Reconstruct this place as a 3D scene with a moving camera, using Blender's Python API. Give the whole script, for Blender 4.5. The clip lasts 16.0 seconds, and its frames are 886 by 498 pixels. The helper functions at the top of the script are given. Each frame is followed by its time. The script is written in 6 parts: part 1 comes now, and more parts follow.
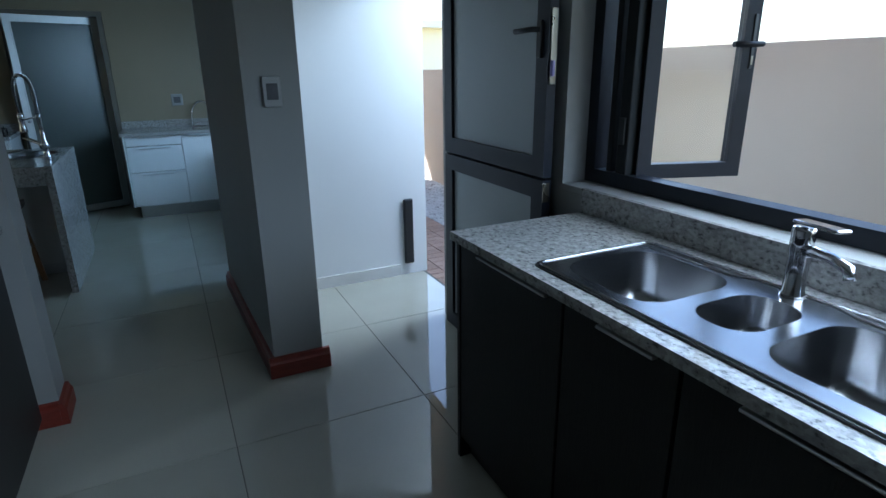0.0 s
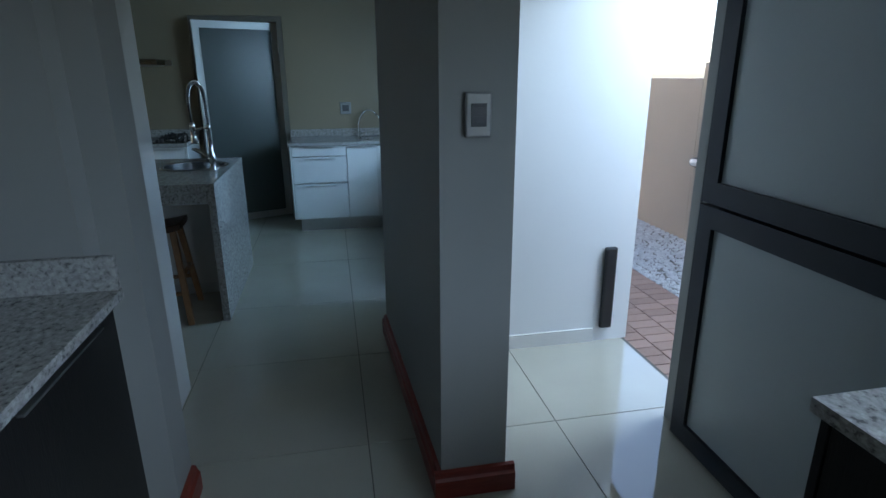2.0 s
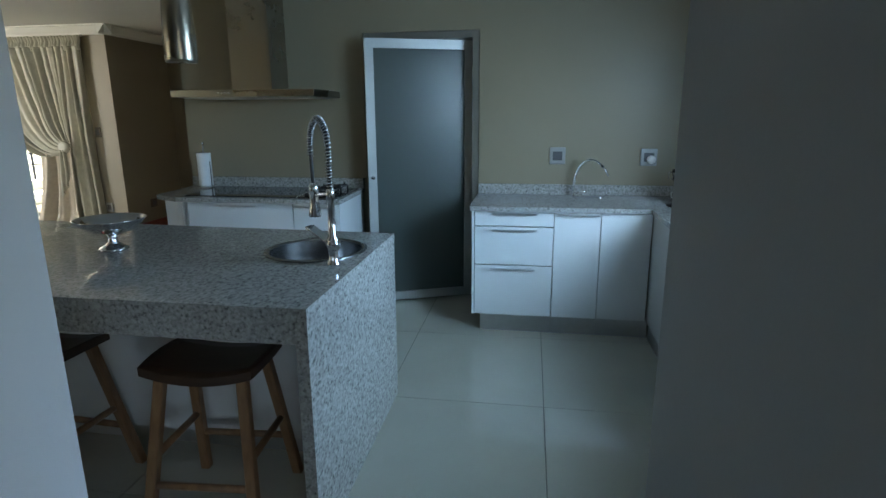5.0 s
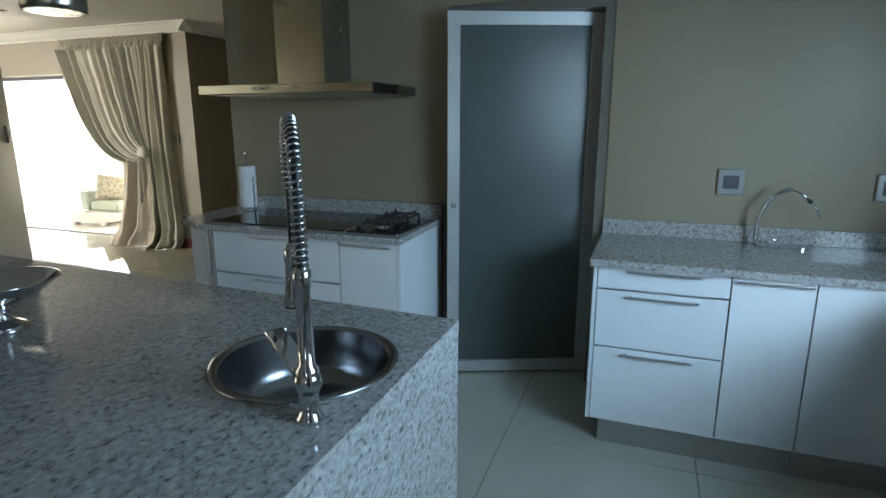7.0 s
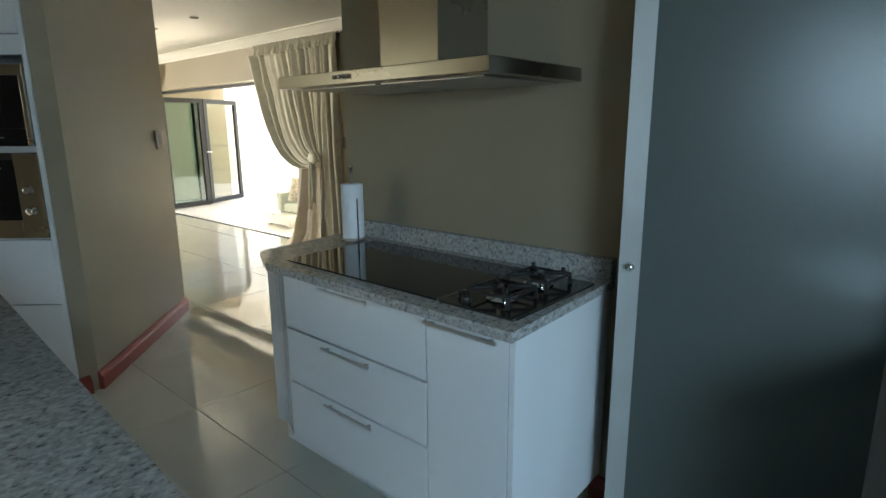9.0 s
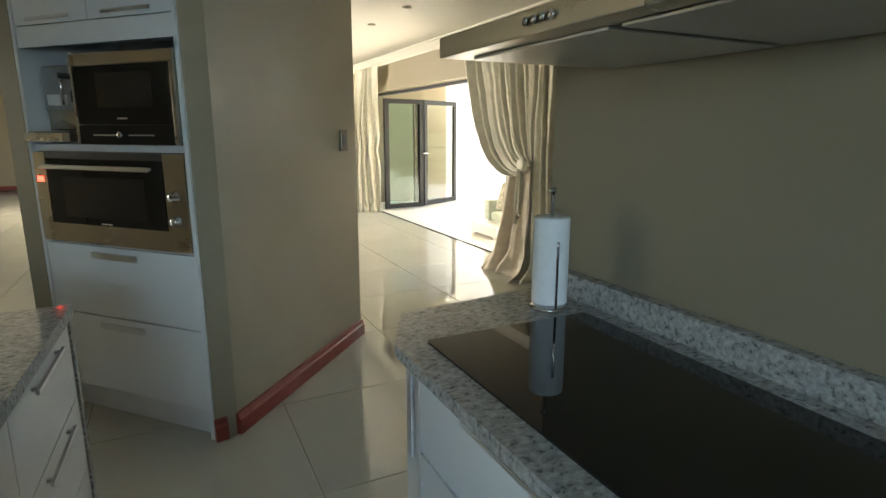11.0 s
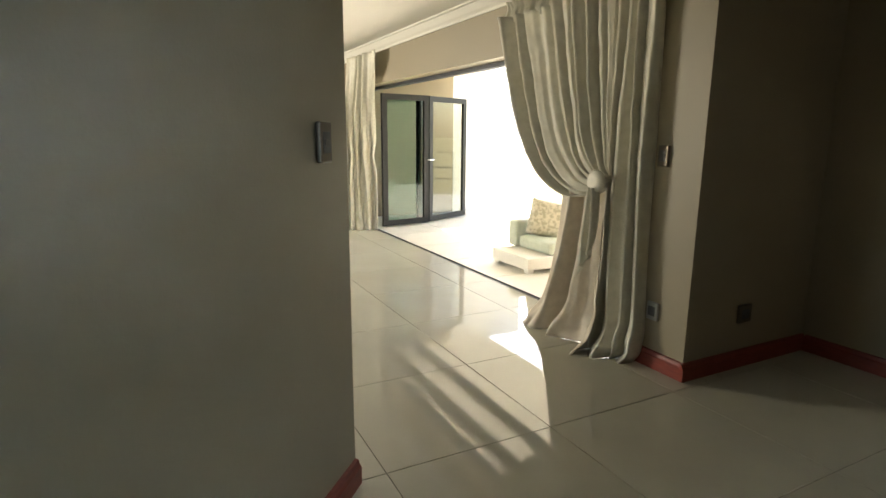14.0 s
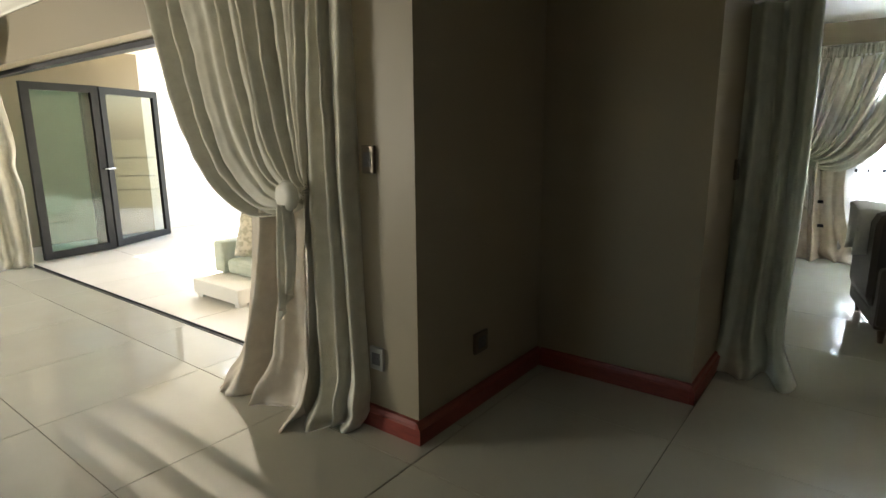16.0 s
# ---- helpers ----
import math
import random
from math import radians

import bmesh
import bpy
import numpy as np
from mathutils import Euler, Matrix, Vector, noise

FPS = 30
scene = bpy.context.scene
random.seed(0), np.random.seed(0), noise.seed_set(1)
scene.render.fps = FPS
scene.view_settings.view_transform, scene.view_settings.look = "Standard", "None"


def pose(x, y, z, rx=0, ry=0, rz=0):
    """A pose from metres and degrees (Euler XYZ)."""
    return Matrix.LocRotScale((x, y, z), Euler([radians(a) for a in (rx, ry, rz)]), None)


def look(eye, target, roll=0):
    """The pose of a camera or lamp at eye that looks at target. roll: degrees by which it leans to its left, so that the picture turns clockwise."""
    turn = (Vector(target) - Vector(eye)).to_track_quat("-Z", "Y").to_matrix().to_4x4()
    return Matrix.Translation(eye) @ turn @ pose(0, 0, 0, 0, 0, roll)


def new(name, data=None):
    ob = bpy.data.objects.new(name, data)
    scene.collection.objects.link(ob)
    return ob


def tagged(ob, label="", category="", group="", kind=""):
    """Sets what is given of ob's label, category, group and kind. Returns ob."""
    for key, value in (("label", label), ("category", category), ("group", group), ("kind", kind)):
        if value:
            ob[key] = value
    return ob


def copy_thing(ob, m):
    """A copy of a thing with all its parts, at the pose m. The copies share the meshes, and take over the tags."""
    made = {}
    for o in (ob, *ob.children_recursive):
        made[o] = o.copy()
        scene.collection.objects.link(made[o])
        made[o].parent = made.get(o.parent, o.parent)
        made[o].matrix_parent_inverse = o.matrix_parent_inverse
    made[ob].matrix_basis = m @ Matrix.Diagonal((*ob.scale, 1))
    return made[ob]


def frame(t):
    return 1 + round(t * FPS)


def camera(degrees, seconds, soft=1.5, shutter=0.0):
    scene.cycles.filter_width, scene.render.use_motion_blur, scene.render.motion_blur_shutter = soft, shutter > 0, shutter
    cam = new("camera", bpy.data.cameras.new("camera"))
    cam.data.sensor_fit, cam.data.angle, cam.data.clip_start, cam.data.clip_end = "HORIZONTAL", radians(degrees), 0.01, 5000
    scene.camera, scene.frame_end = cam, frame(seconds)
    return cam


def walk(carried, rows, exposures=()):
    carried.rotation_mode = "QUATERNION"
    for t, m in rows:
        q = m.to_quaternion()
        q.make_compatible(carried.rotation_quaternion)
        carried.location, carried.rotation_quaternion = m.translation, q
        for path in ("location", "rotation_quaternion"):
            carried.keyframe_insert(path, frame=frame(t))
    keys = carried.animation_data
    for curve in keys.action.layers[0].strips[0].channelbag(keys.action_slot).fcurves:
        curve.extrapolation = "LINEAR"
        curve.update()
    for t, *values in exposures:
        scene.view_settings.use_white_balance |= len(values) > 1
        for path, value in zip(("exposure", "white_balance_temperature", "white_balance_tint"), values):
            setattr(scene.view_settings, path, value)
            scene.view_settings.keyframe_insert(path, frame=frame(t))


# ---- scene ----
from mathutils import noise

cam = camera(77.0, 16.0)
PATH = [
    (0, (0.294, -0.073, 1.482), (1.126, 1.638, 0.868), -0.7),
    (0.5, (0.299, 0.068, 1.482), (1.074, 1.804, 0.863), -0.7),
    (1, (0.28, 0.297, 1.505), (0.947, 2.078, 0.883), -0.6),
    (1.5, (0.272, 0.553, 1.504), (0.811, 2.378, 0.889), -0.5),
    (2, (0.296, 0.854, 1.511), (0.663, 2.729, 0.918), -0.3),
    (2.5, (0.283, 1.176, 1.52), (0.51, 3.076, 0.941), -0.1),
    (3, (0.295, 1.537, 1.532), (0.403, 3.456, 0.979), -0.0),
    (3.5, (0.304, 1.859, 1.526), (0.289, 3.79, 1.006), -0.0),
    (4, (0.301, 2.187, 1.514), (0.187, 4.122, 1.021), -0.1),
    (6.5, (0.131, 3.731, 1.474), (-0.448, 5.593, 1.03), -0.2),
    (7, (0.078, 4.056, 1.473), (-0.595, 5.887, 1.031), -0.0),
    (7.5, (0.041, 4.358, 1.479), (-0.745, 6.143, 1.037), 0.1),
    (8, (-0.043, 4.692, 1.475), (-0.953, 6.419, 1.038), 0.2),
    (8.5, (-0.138, 4.989, 1.466), (-1.198, 6.632, 1.043), 0.3),
    (9, (-0.222, 5.264, 1.473), (-1.518, 6.725, 1.042), -0.4),
    (9.5, (-0.366, 5.495, 1.475), (-1.819, 6.802, 1.048), -0.6),
    (10, (-0.532, 5.699, 1.469), (-2.12, 6.84, 1.049), -0.3),
    (12.5, (-1.949, 6.219, 1.432), (-3.782, 6.905, 1.018), 0.2),
    (13, (-2.241, 6.291, 1.426), (-4.076, 6.973, 1.016), 0.3),
    (13.5, (-2.495, 6.355, 1.43), (-4.305, 7.1, 1.023), 0.5),
    (14, (-2.737, 6.516, 1.417), (-4.48, 7.409, 1.014), 0.4),
    (14.5, (-2.929, 6.689, 1.43), (-4.571, 7.757, 1.024), 0.2),
    (15, (-3.094, 6.868, 1.441), (-4.585, 8.137, 1.035), -0.1),
    (15.5, (-3.208, 7.114, 1.424), (-4.546, 8.545, 1.024), -0.2),
    (16, (-3.303, 7.364, 1.411), (-4.488, 8.923, 1.007), -0.4),
]
EXPOSURES = [(0.0, 2.2, 5800, 8), (0.7, 2.35, 5800, 8), (1.5, 2.45, 5850, 8), (2.5, 2.15, 6050, 9), (3.5, 2.35, 6100, 9), (4.0, 2.75, 6150, 9), (6.5, 3.3, 6450, 9), (7.5, 3.1, 6600, 9), (8.5, 3.15, 6800, 9), (10.0, 3.45, 7150, 9), (12.5, 3.1, 7350, 9), (13.5, 2.92, 7300, 9), (15.0, 2.8, 7000, 9), (16.0, 2.75, 6800, 9)]
walk(cam, [(t, look(eye, target, roll)) for t, eye, target, roll in PATH], EXPOSURES)

# ---- daylight ----
world = bpy.data.worlds.new("sky")
scene.world = world
world.use_nodes = True
wn = world.node_tree
sky = wn.nodes.new("ShaderNodeTexSky")
sky.sky_type, sky.sun_disc = "NISHITA", False
sky.sun_elevation, sky.sun_rotation = radians(46), radians(-41)
sky.air_density, sky.dust_density = 1.0, 2.0
wn.links.new(sky.outputs[0], wn.nodes["Background"].inputs[0])
wn.nodes["Background"].inputs[1].default_value = 0.15

sun = new("sun", bpy.data.lights.new("sun", "SUN"))
sun.data.energy, sun.data.angle, sun.data.color = 5.0, radians(0.6), (1.0, 0.95, 0.88)
sun.matrix_world = look((-7.0, 8.0, 11.0), (0, 0, 0))


def sky_lamp(name, at, towards, width, height, power, colour=(0.70, 0.85, 1.0), spread=180):
    """An area lamp that stands in for the sky in or beyond an opening."""
    ob = new(name, bpy.data.lights.new(name, "AREA"))
    ob.data.shape, ob.data.size, ob.data.size_y = "RECTANGLE", width, height
    ob.data.energy, ob.data.color, ob.data.spread = power, colour, radians(spread)
    ob.matrix_world = look(at, towards)
    return ob


sky_lamp("scullery_window_light", (1.97, 0.10, 1.62), (1.1, 0.6, 0.45), 1.4, 0.95, 5.4, spread=112)
# Added lamp outside, above the doorway and out of view; brightens the nook.
sky_lamp("back_door_light", (2.7, 2.98, 2.25), (0.7, 2.35, 0.0), 0.7, 0.6, 13)
sky_lamp("kitchen_window_light", (1.76, 4.9, 1.66), (0.25, 5.8, 0.9), 1.1, 0.9, 4.1, (0.46, 0.73, 1.0), 128)
sky_lamp("lounge_window_light", (-2.6, 14.95, 1.3), (-2.5, 10, 0.5), 1.4, 1.4, 92)
# Made-up fill light: no window is known on this side of the room.
sky_lamp("far_room_window_light", (-14.6, 0.95, 1.9), (-9.0, 9.2, 0.6), 3.0, 0.75, 26, (1.0, 0.95, 0.85), 80)


# ---- materials ----
def material(name, colour, rough=0.5, metal=0.0, colour2=None, grain=8.0, spread=0.5, bump=0.0, bump_scale=200.0,
             rough2=None, coat=0.0, transmission=0.0, stretch=(1, 1, 1), random=0.0, emission=None, sheen=0.0, world_space=False, spec=0.5):
    """A surface whose colour and gloss vary at two scales, with fine relief."""
    m = bpy.data.materials.new(name)
    m.use_nodes = True
    nt = m.node_tree
    b = nt.nodes["Principled BSDF"]
    b.inputs["Metallic"].default_value = metal
    b.inputs["Roughness"].default_value = rough
    b.inputs["Coat Weight"].default_value = coat
    b.inputs["Specular IOR Level"].default_value = spec
    b.inputs["Coat Roughness"].default_value = 0.06
    b.inputs["Transmission Weight"].default_value = transmission
    b.inputs["Sheen Weight"].default_value = sheen
    b.inputs["Base Color"].default_value = (*colour, 1)
    if emission:
        b.inputs["Emission Color"].default_value = (*emission[0], 1)
        b.inputs["Emission Strength"].default_value = emission[1]
    tc = nt.nodes.new("ShaderNodeNewGeometry" if world_space else "ShaderNodeTexCoord")
    mp = nt.nodes.new("ShaderNodeMapping")
    mp.inputs["Scale"].default_value = stretch
    nt.links.new(tc.outputs["Position" if world_space else "Object"], mp.inputs["Vector"])
    big = nt.nodes.new("ShaderNodeTexNoise")
    big.inputs["Scale"].default_value, big.inputs["Detail"].default_value = grain, 6
    nt.links.new(mp.outputs[0], big.inputs["Vector"])
    if colour2:
        ramp = nt.nodes.new("ShaderNodeValToRGB")
        ramp.color_ramp.elements[0].position, ramp.color_ramp.elements[1].position = 0.5 - spread / 2, 0.5 + spread / 2
        ramp.color_ramp.elements[0].color, ramp.color_ramp.elements[1].color = (*colour, 1), (*colour2, 1)
        nt.links.new(big.outputs[0], ramp.inputs[0])
        out = ramp.outputs[0]
        if random:
            info = nt.nodes.new("ShaderNodeObjectInfo")
            hsv = nt.nodes.new("ShaderNodeHueSaturation")
            rng = nt.nodes.new("ShaderNodeMapRange")
            rng.inputs["To Min"].default_value, rng.inputs["To Max"].default_value = 1 - random, 1 + random
            nt.links.new(info.outputs["Random"], rng.inputs["Value"])
            nt.links.new(rng.outputs[0], hsv.inputs["Value"])
            nt.links.new(out, hsv.inputs["Color"])
            out = hsv.outputs[0]
        nt.links.new(out, b.inputs["Base Color"])
    if rough2 is not None:
        rr = nt.nodes.new("ShaderNodeMapRange")
        rr.inputs["From Min"].default_value, rr.inputs["From Max"].default_value = 0.3, 0.7
        rr.inputs["To Min"].default_value, rr.inputs["To Max"].default_value = rough, rough2
        nt.links.new(big.outputs[0], rr.inputs["Value"])
        nt.links.new(rr.outputs[0], b.inputs["Roughness"])
    if bump:
        fine = nt.nodes.new("ShaderNodeTexNoise")
        fine.inputs["Scale"].default_value, fine.inputs["Detail"].default_value = bump_scale, 3
        nt.links.new(mp.outputs[0], fine.inputs["Vector"])
        bp = nt.nodes.new("ShaderNodeBump")
        bp.inputs["Strength"].default_value, bp.inputs["Distance"].default_value = bump, 0.004
        nt.links.new(fine.outputs[0], bp.inputs["Height"])
        nt.links.new(bp.outputs[0], b.inputs["Normal"])
    return m


def granite(name, light, mid, dark, scale=55.0, rough=0.12):
    """Polished granite: pale and dark flakes of two sizes."""
    m = bpy.data.materials.new(name)
    m.use_nodes = True
    nt = m.node_tree
    b = nt.nodes["Principled BSDF"]
    geo = nt.nodes.new("ShaderNodeNewGeometry")
    warp = nt.nodes.new("ShaderNodeTexNoise")
    warp.inputs["Scale"].default_value, warp.inputs["Detail"].default_value = scale, 5
    warp.inputs["Roughness"].default_value = 0.62
    mp = nt.nodes.new("ShaderNodeMapping")
    mp.inputs["Rotation"].default_value = (0.5, 0.3, 0.6)
    mp.inputs["Scale"].default_value = (1.0, 0.72, 1.0)
    nt.links.new(geo.outputs["Position"], mp.inputs["Vector"])
    nt.links.new(mp.outputs[0], warp.inputs["Vector"])
    ramp = nt.nodes.new("ShaderNodeValToRGB")
    cr = ramp.color_ramp
    cr.elements[0].position, cr.elements[0].color = 0.36, (*dark, 1)
    cr.elements[1].position, cr.elements[1].color = 0.60, (*light, 1)
    e = cr.elements.new(0.42)
    e.color = (*mid, 1)
    e = cr.elements.new(0.52)
    e.color = tuple(0.5 * (p + q) for p, q in zip(light, mid)) + (1,)
    nt.links.new(warp.outputs[0], ramp.inputs[0])
    cells = nt.nodes.new("ShaderNodeTexVoronoi")
    cells.inputs["Scale"].default_value = scale * 1.3
    nt.links.new(mp.outputs[0], cells.inputs["Vector"])
    hsv = nt.nodes.new("ShaderNodeSeparateColor")
    nt.links.new(cells.outputs["Color"], hsv.inputs[0])
    rng = nt.nodes.new("ShaderNodeMapRange")
    rng.inputs["To Min"].default_value, rng.inputs["To Max"].default_value = 0.8, 1.14
    nt.links.new(hsv.outputs[0], rng.inputs["Value"])
    mul = nt.nodes.new("ShaderNodeMix")
    mul.data_type, mul.blend_type = "RGBA", "MULTIPLY"
    mul.inputs["Factor"].default_value = 1.0
    nt.links.new(ramp.outputs[0], mul.inputs["A"])
    nt.links.new(rng.outputs[0], mul.inputs["B"])
    nt.links.new(mul.outputs["Result"], b.inputs["Base Color"])
    b.inputs["Roughness"].default_value = rough
    return m


def glass(name, tint=(1, 1, 1), rough=0.0):
    m = bpy.data.materials.new(name)
    m.use_nodes = True
    b = m.node_tree.nodes["Principled BSDF"]
    b.inputs["Base Color"].default_value = (*tint, 1)
    b.inputs["Transmission Weight"].default_value = 1.0
    b.inputs["Roughness"].default_value = rough
    b.inputs["IOR"].default_value = 1.45
    return m


M_WALL = material("wall_paint", (0.253, 0.212, 0.143), 0.42, colour2=(0.278, 0.234, 0.16), grain=1.3, bump=0.12, bump_scale=90, world_space=True, rough2=0.5)
M_WALL_GREY = material("grey_wall_paint", (0.285, 0.285, 0.27), 0.52, colour2=(0.31, 0.31, 0.295), grain=1.3, bump=0.12, bump_scale=90, world_space=True, rough2=0.62, spec=0.3)
M_WALL_WHITE = material("white_wall_paint", (0.74, 0.745, 0.74), 0.3, colour2=(0.78, 0.785, 0.78), grain=1.5, bump=0.08, bump_scale=90, world_space=True)
M_CEIL = material("ceiling_paint", (0.76, 0.74, 0.68), 0.7, colour2=(0.8, 0.78, 0.72), grain=0.8, bump=0.05, world_space=True)
M_TILE = material("polished_tile", (0.41, 0.395, 0.33), 0.018, colour2=(0.455, 0.44, 0.37), grain=2.2, random=0.03, rough2=0.04, world_space=True, spec=0.75)
M_GROUT = material("grout", (0.09, 0.08, 0.07), 0.8, colour2=(0.13, 0.12, 0.10), grain=30, world_space=True)
M_SKIRT = material("mahogany", (0.16, 0.022, 0.014), 0.42, colour2=(0.24, 0.04, 0.024), grain=14, stretch=(1, 1, 6), bump=0.1, bump_scale=60, world_space=True)
M_SKIRT_W = material("tile_skirting", (0.66, 0.65, 0.62), 0.12, colour2=(0.72, 0.71, 0.68), grain=5, world_space=True)
M_GRANITE = granite("grey_granite", (0.43, 0.42, 0.40), (0.315, 0.308, 0.294), (0.14, 0.137, 0.134), 74.0, 0.09)
M_GLOSS = material("white_laminate", (0.72, 0.73, 0.73), 0.05, colour2=(0.75, 0.76, 0.76), grain=2.0, coat=0.3, rough2=0.09, world_space=True)
M_BODY = material("carcass_board", (0.6, 0.6, 0.59), 0.4, colour2=(0.66, 0.66, 0.65), grain=6, world_space=True)
M_DARK = material("black_oak_laminate", (0.009, 0.009, 0.010), 0.34, colour2=(0.018, 0.016, 0.015), grain=20, stretch=(6, 6, 0.6), bump=0.15, bump_scale=50, world_space=True, spec=0.25)
M_STEEL = material("brushed_steel", (0.37, 0.335, 0.27), 0.28, 1.0, colour2=(0.40, 0.365, 0.30), grain=2, rough2=0.27, world_space=True)
M_SINK = material("sink_steel", (0.30, 0.30, 0.305), 0.2, 1.0, colour2=(0.33, 0.33, 0.335), grain=3, rough2=0.27, world_space=True)
M_CHROME = material("chrome", (0.60, 0.60, 0.61), 0.07, 1.0, colour2=(0.66, 0.66, 0.67), grain=10, rough2=0.1)
M_HANDLE = material("satin_aluminium", (0.55, 0.55, 0.55), 0.3, 1.0, colour2=(0.6, 0.6, 0.6), grain=20, rough2=0.38)
M_ALU = material("silver_door_frame", (0.50, 0.50, 0.48), 0.36, 0.5, colour2=(0.55, 0.55, 0.53), grain=8, rough2=0.44, world_space=True)
M_BRONZE = material("bronze_frame", (0.19, 0.175, 0.15), 0.4, 0.3, colour2=(0.22, 0.2, 0.17), grain=10, world_space=True)
M_CHAR = material("charcoal_aluminium", (0.012, 0.014, 0.021), 0.42, 0.0, colour2=(0.016, 0.019, 0.028), grain=12, bump=0.05, bump_scale=400, world_space=True, spec=0.3)
M_CHAR_DARK = material("black_aluminium", (0.013, 0.014, 0.014), 0.45, colour2=(0.018, 0.019, 0.019), grain=12, world_space=True, spec=0.2)
M_BLACK = material("black_plastic", (0.012, 0.012, 0.013), 0.4, colour2=(0.02, 0.02, 0.021), grain=30)
M_IRON = material("cast_iron", (0.007, 0.007, 0.007), 0.6, colour2=(0.013, 0.012, 0.012), grain=60, bump=0.3, bump_scale=300)
M_BGLASS = material("black_glass", (0.006, 0.006, 0.007), 0.03, colour2=(0.009, 0.009, 0.01), grain=3)
M_OVENGLASS = material("oven_glass", (0.010, 0.009, 0.008), 0.06, colour2=(0.016, 0.014, 0.012), grain=3, spec=0.18)
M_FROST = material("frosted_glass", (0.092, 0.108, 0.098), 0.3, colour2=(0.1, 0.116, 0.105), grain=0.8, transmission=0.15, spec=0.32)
M_FROST_PALE = material("pale_frosted_glass", (0.40, 0.44, 0.44), 0.22, colour2=(0.42, 0.46, 0.46), grain=0.8, transmission=0.1)
M_GLASS = glass("clear_glass")
# Reflections of garden and curtain are put into the tints of these two.
M_GARDEN_GLASS = glass("garden_reflection_glass", (0.30, 0.53, 0.48))
M_CURTAIN_GLASS = glass("curtain_reflection_glass", (0.52, 0.54, 0.47))
M_CURTAIN = material("cream_satin", (0.52, 0.495, 0.405), 0.38, colour2=(0.60, 0.575, 0.48), grain=14, spread=0.3, bump=0.3, bump_scale=120, sheen=0.3, rough2=0.6)
M_LINING = material("warm_cream_cloth", (0.58, 0.51, 0.415), 0.6, colour2=(0.66, 0.59, 0.485), grain=15, spread=0.3, bump=0.3, bump_scale=160, sheen=0.2)
M_ROSETTE = material("pale_rosette_cloth", (0.70, 0.67, 0.58), 0.5, colour2=(0.76, 0.73, 0.64), grain=30, bump=0.2, bump_scale=200)
M_CURTAIN_G = material("sage_satin", (0.46, 0.50, 0.43), 0.38, colour2=(0.56, 0.60, 0.52), grain=14, bump=0.3, bump_scale=260, sheen=0.4)
M_SHEER = material("sheer_voile", (0.8, 0.8, 0.82), 0.9, colour2=(0.86, 0.86, 0.88), grain=20, transmission=0.5)
M_WOOD = material("stool_wood", (0.17, 0.085, 0.035), 0.42, colour2=(0.27, 0.15, 0.07), grain=9, stretch=(5, 5, 0.7), bump=0.15, bump_scale=80)
M_WOOD_DARK = material("dark_seat_wood", (0.035, 0.018, 0.010), 0.35, colour2=(0.06, 0.03, 0.016), grain=9, stretch=(0.8, 6, 6), bump=0.15, bump_scale=80)
M_LEATHER = material("brown_leather", (0.022, 0.013, 0.009), 0.4, colour2=(0.04, 0.024, 0.016), grain=6, bump=0.5, bump_scale=160)
M_THROW = material("white_throw", (0.62, 0.61, 0.58), 0.9, colour2=(0.7, 0.69, 0.66), grain=30, bump=0.5, bump_scale=200)
M_PAPER = material("paper_roll", (0.78, 0.78, 0.77), 0.85, colour2=(0.83, 0.83, 0.82), grain=40, bump=0.3, bump_scale=250)
M_PLATE = material("silver_switch_plate", (0.32, 0.32, 0.31), 0.35, 0.4, colour2=(0.36, 0.36, 0.35), grain=30)
M_PLATE_D = material("grey_switch_insert", (0.07, 0.07, 0.075), 0.4, colour2=(0.09, 0.09, 0.095), grain=30)
M_PLATE_B = material("bronze_switch_plate", (0.12, 0.095, 0.07), 0.3, 0.5, colour2=(0.15, 0.12, 0.09), grain=30)
M_WHITE = material("white_plastic", (0.75, 0.75, 0.74), 0.35, colour2=(0.79, 0.79, 0.78), grain=20)
M_CERAMIC = material("white_ceramic", (0.78, 0.78, 0.77), 0.12, colour2=(0.82, 0.82, 0.81), grain=10, coat=0.4)
M_PAVER = material("brown_paver", (0.27, 0.175, 0.14), 0.85, colour2=(0.38, 0.26, 0.21), grain=25, bump=0.5, bump_scale=150, random=0.15)
M_SAND = material("joint_sand", (0.17, 0.16, 0.15), 0.95, colour2=(0.25, 0.235, 0.22), grain=60, world_space=True)
M_GRAVEL = material("pale_gravel", (0.42, 0.43, 0.44), 0.85, colour2=(0.74, 0.75, 0.76), grain=24, bump=0.3, bump_scale=90)
M_GARDEN = material("garden_plaster", (0.54, 0.46, 0.38), 0.85, colour2=(0.59, 0.505, 0.42), grain=1.2, bump=0.3, bump_scale=120, world_space=True)
M_HOUSE = material("yellow_plaster", (0.80, 0.74, 0.58), 0.85, colour2=(0.84, 0.78, 0.62), grain=2, bump=0.2, world_space=True)
M_GROUND = material("dry_grass", (0.16, 0.15, 0.07), 0.95, colour2=(0.25, 0.22, 0.11), grain=4, bump=0.5, bump_scale=40, world_space=True)
M_PATIO = material("patio_tile", (0.66, 0.63, 0.56), 0.3, colour2=(0.72, 0.69, 0.62), grain=3, random=0.04, world_space=True)
M_WICKER = material("white_wicker", (0.70, 0.68, 0.62), 0.7, colour2=(0.76, 0.74, 0.68), grain=60, stretch=(1, 1, 4), bump=0.6, bump_scale=120)
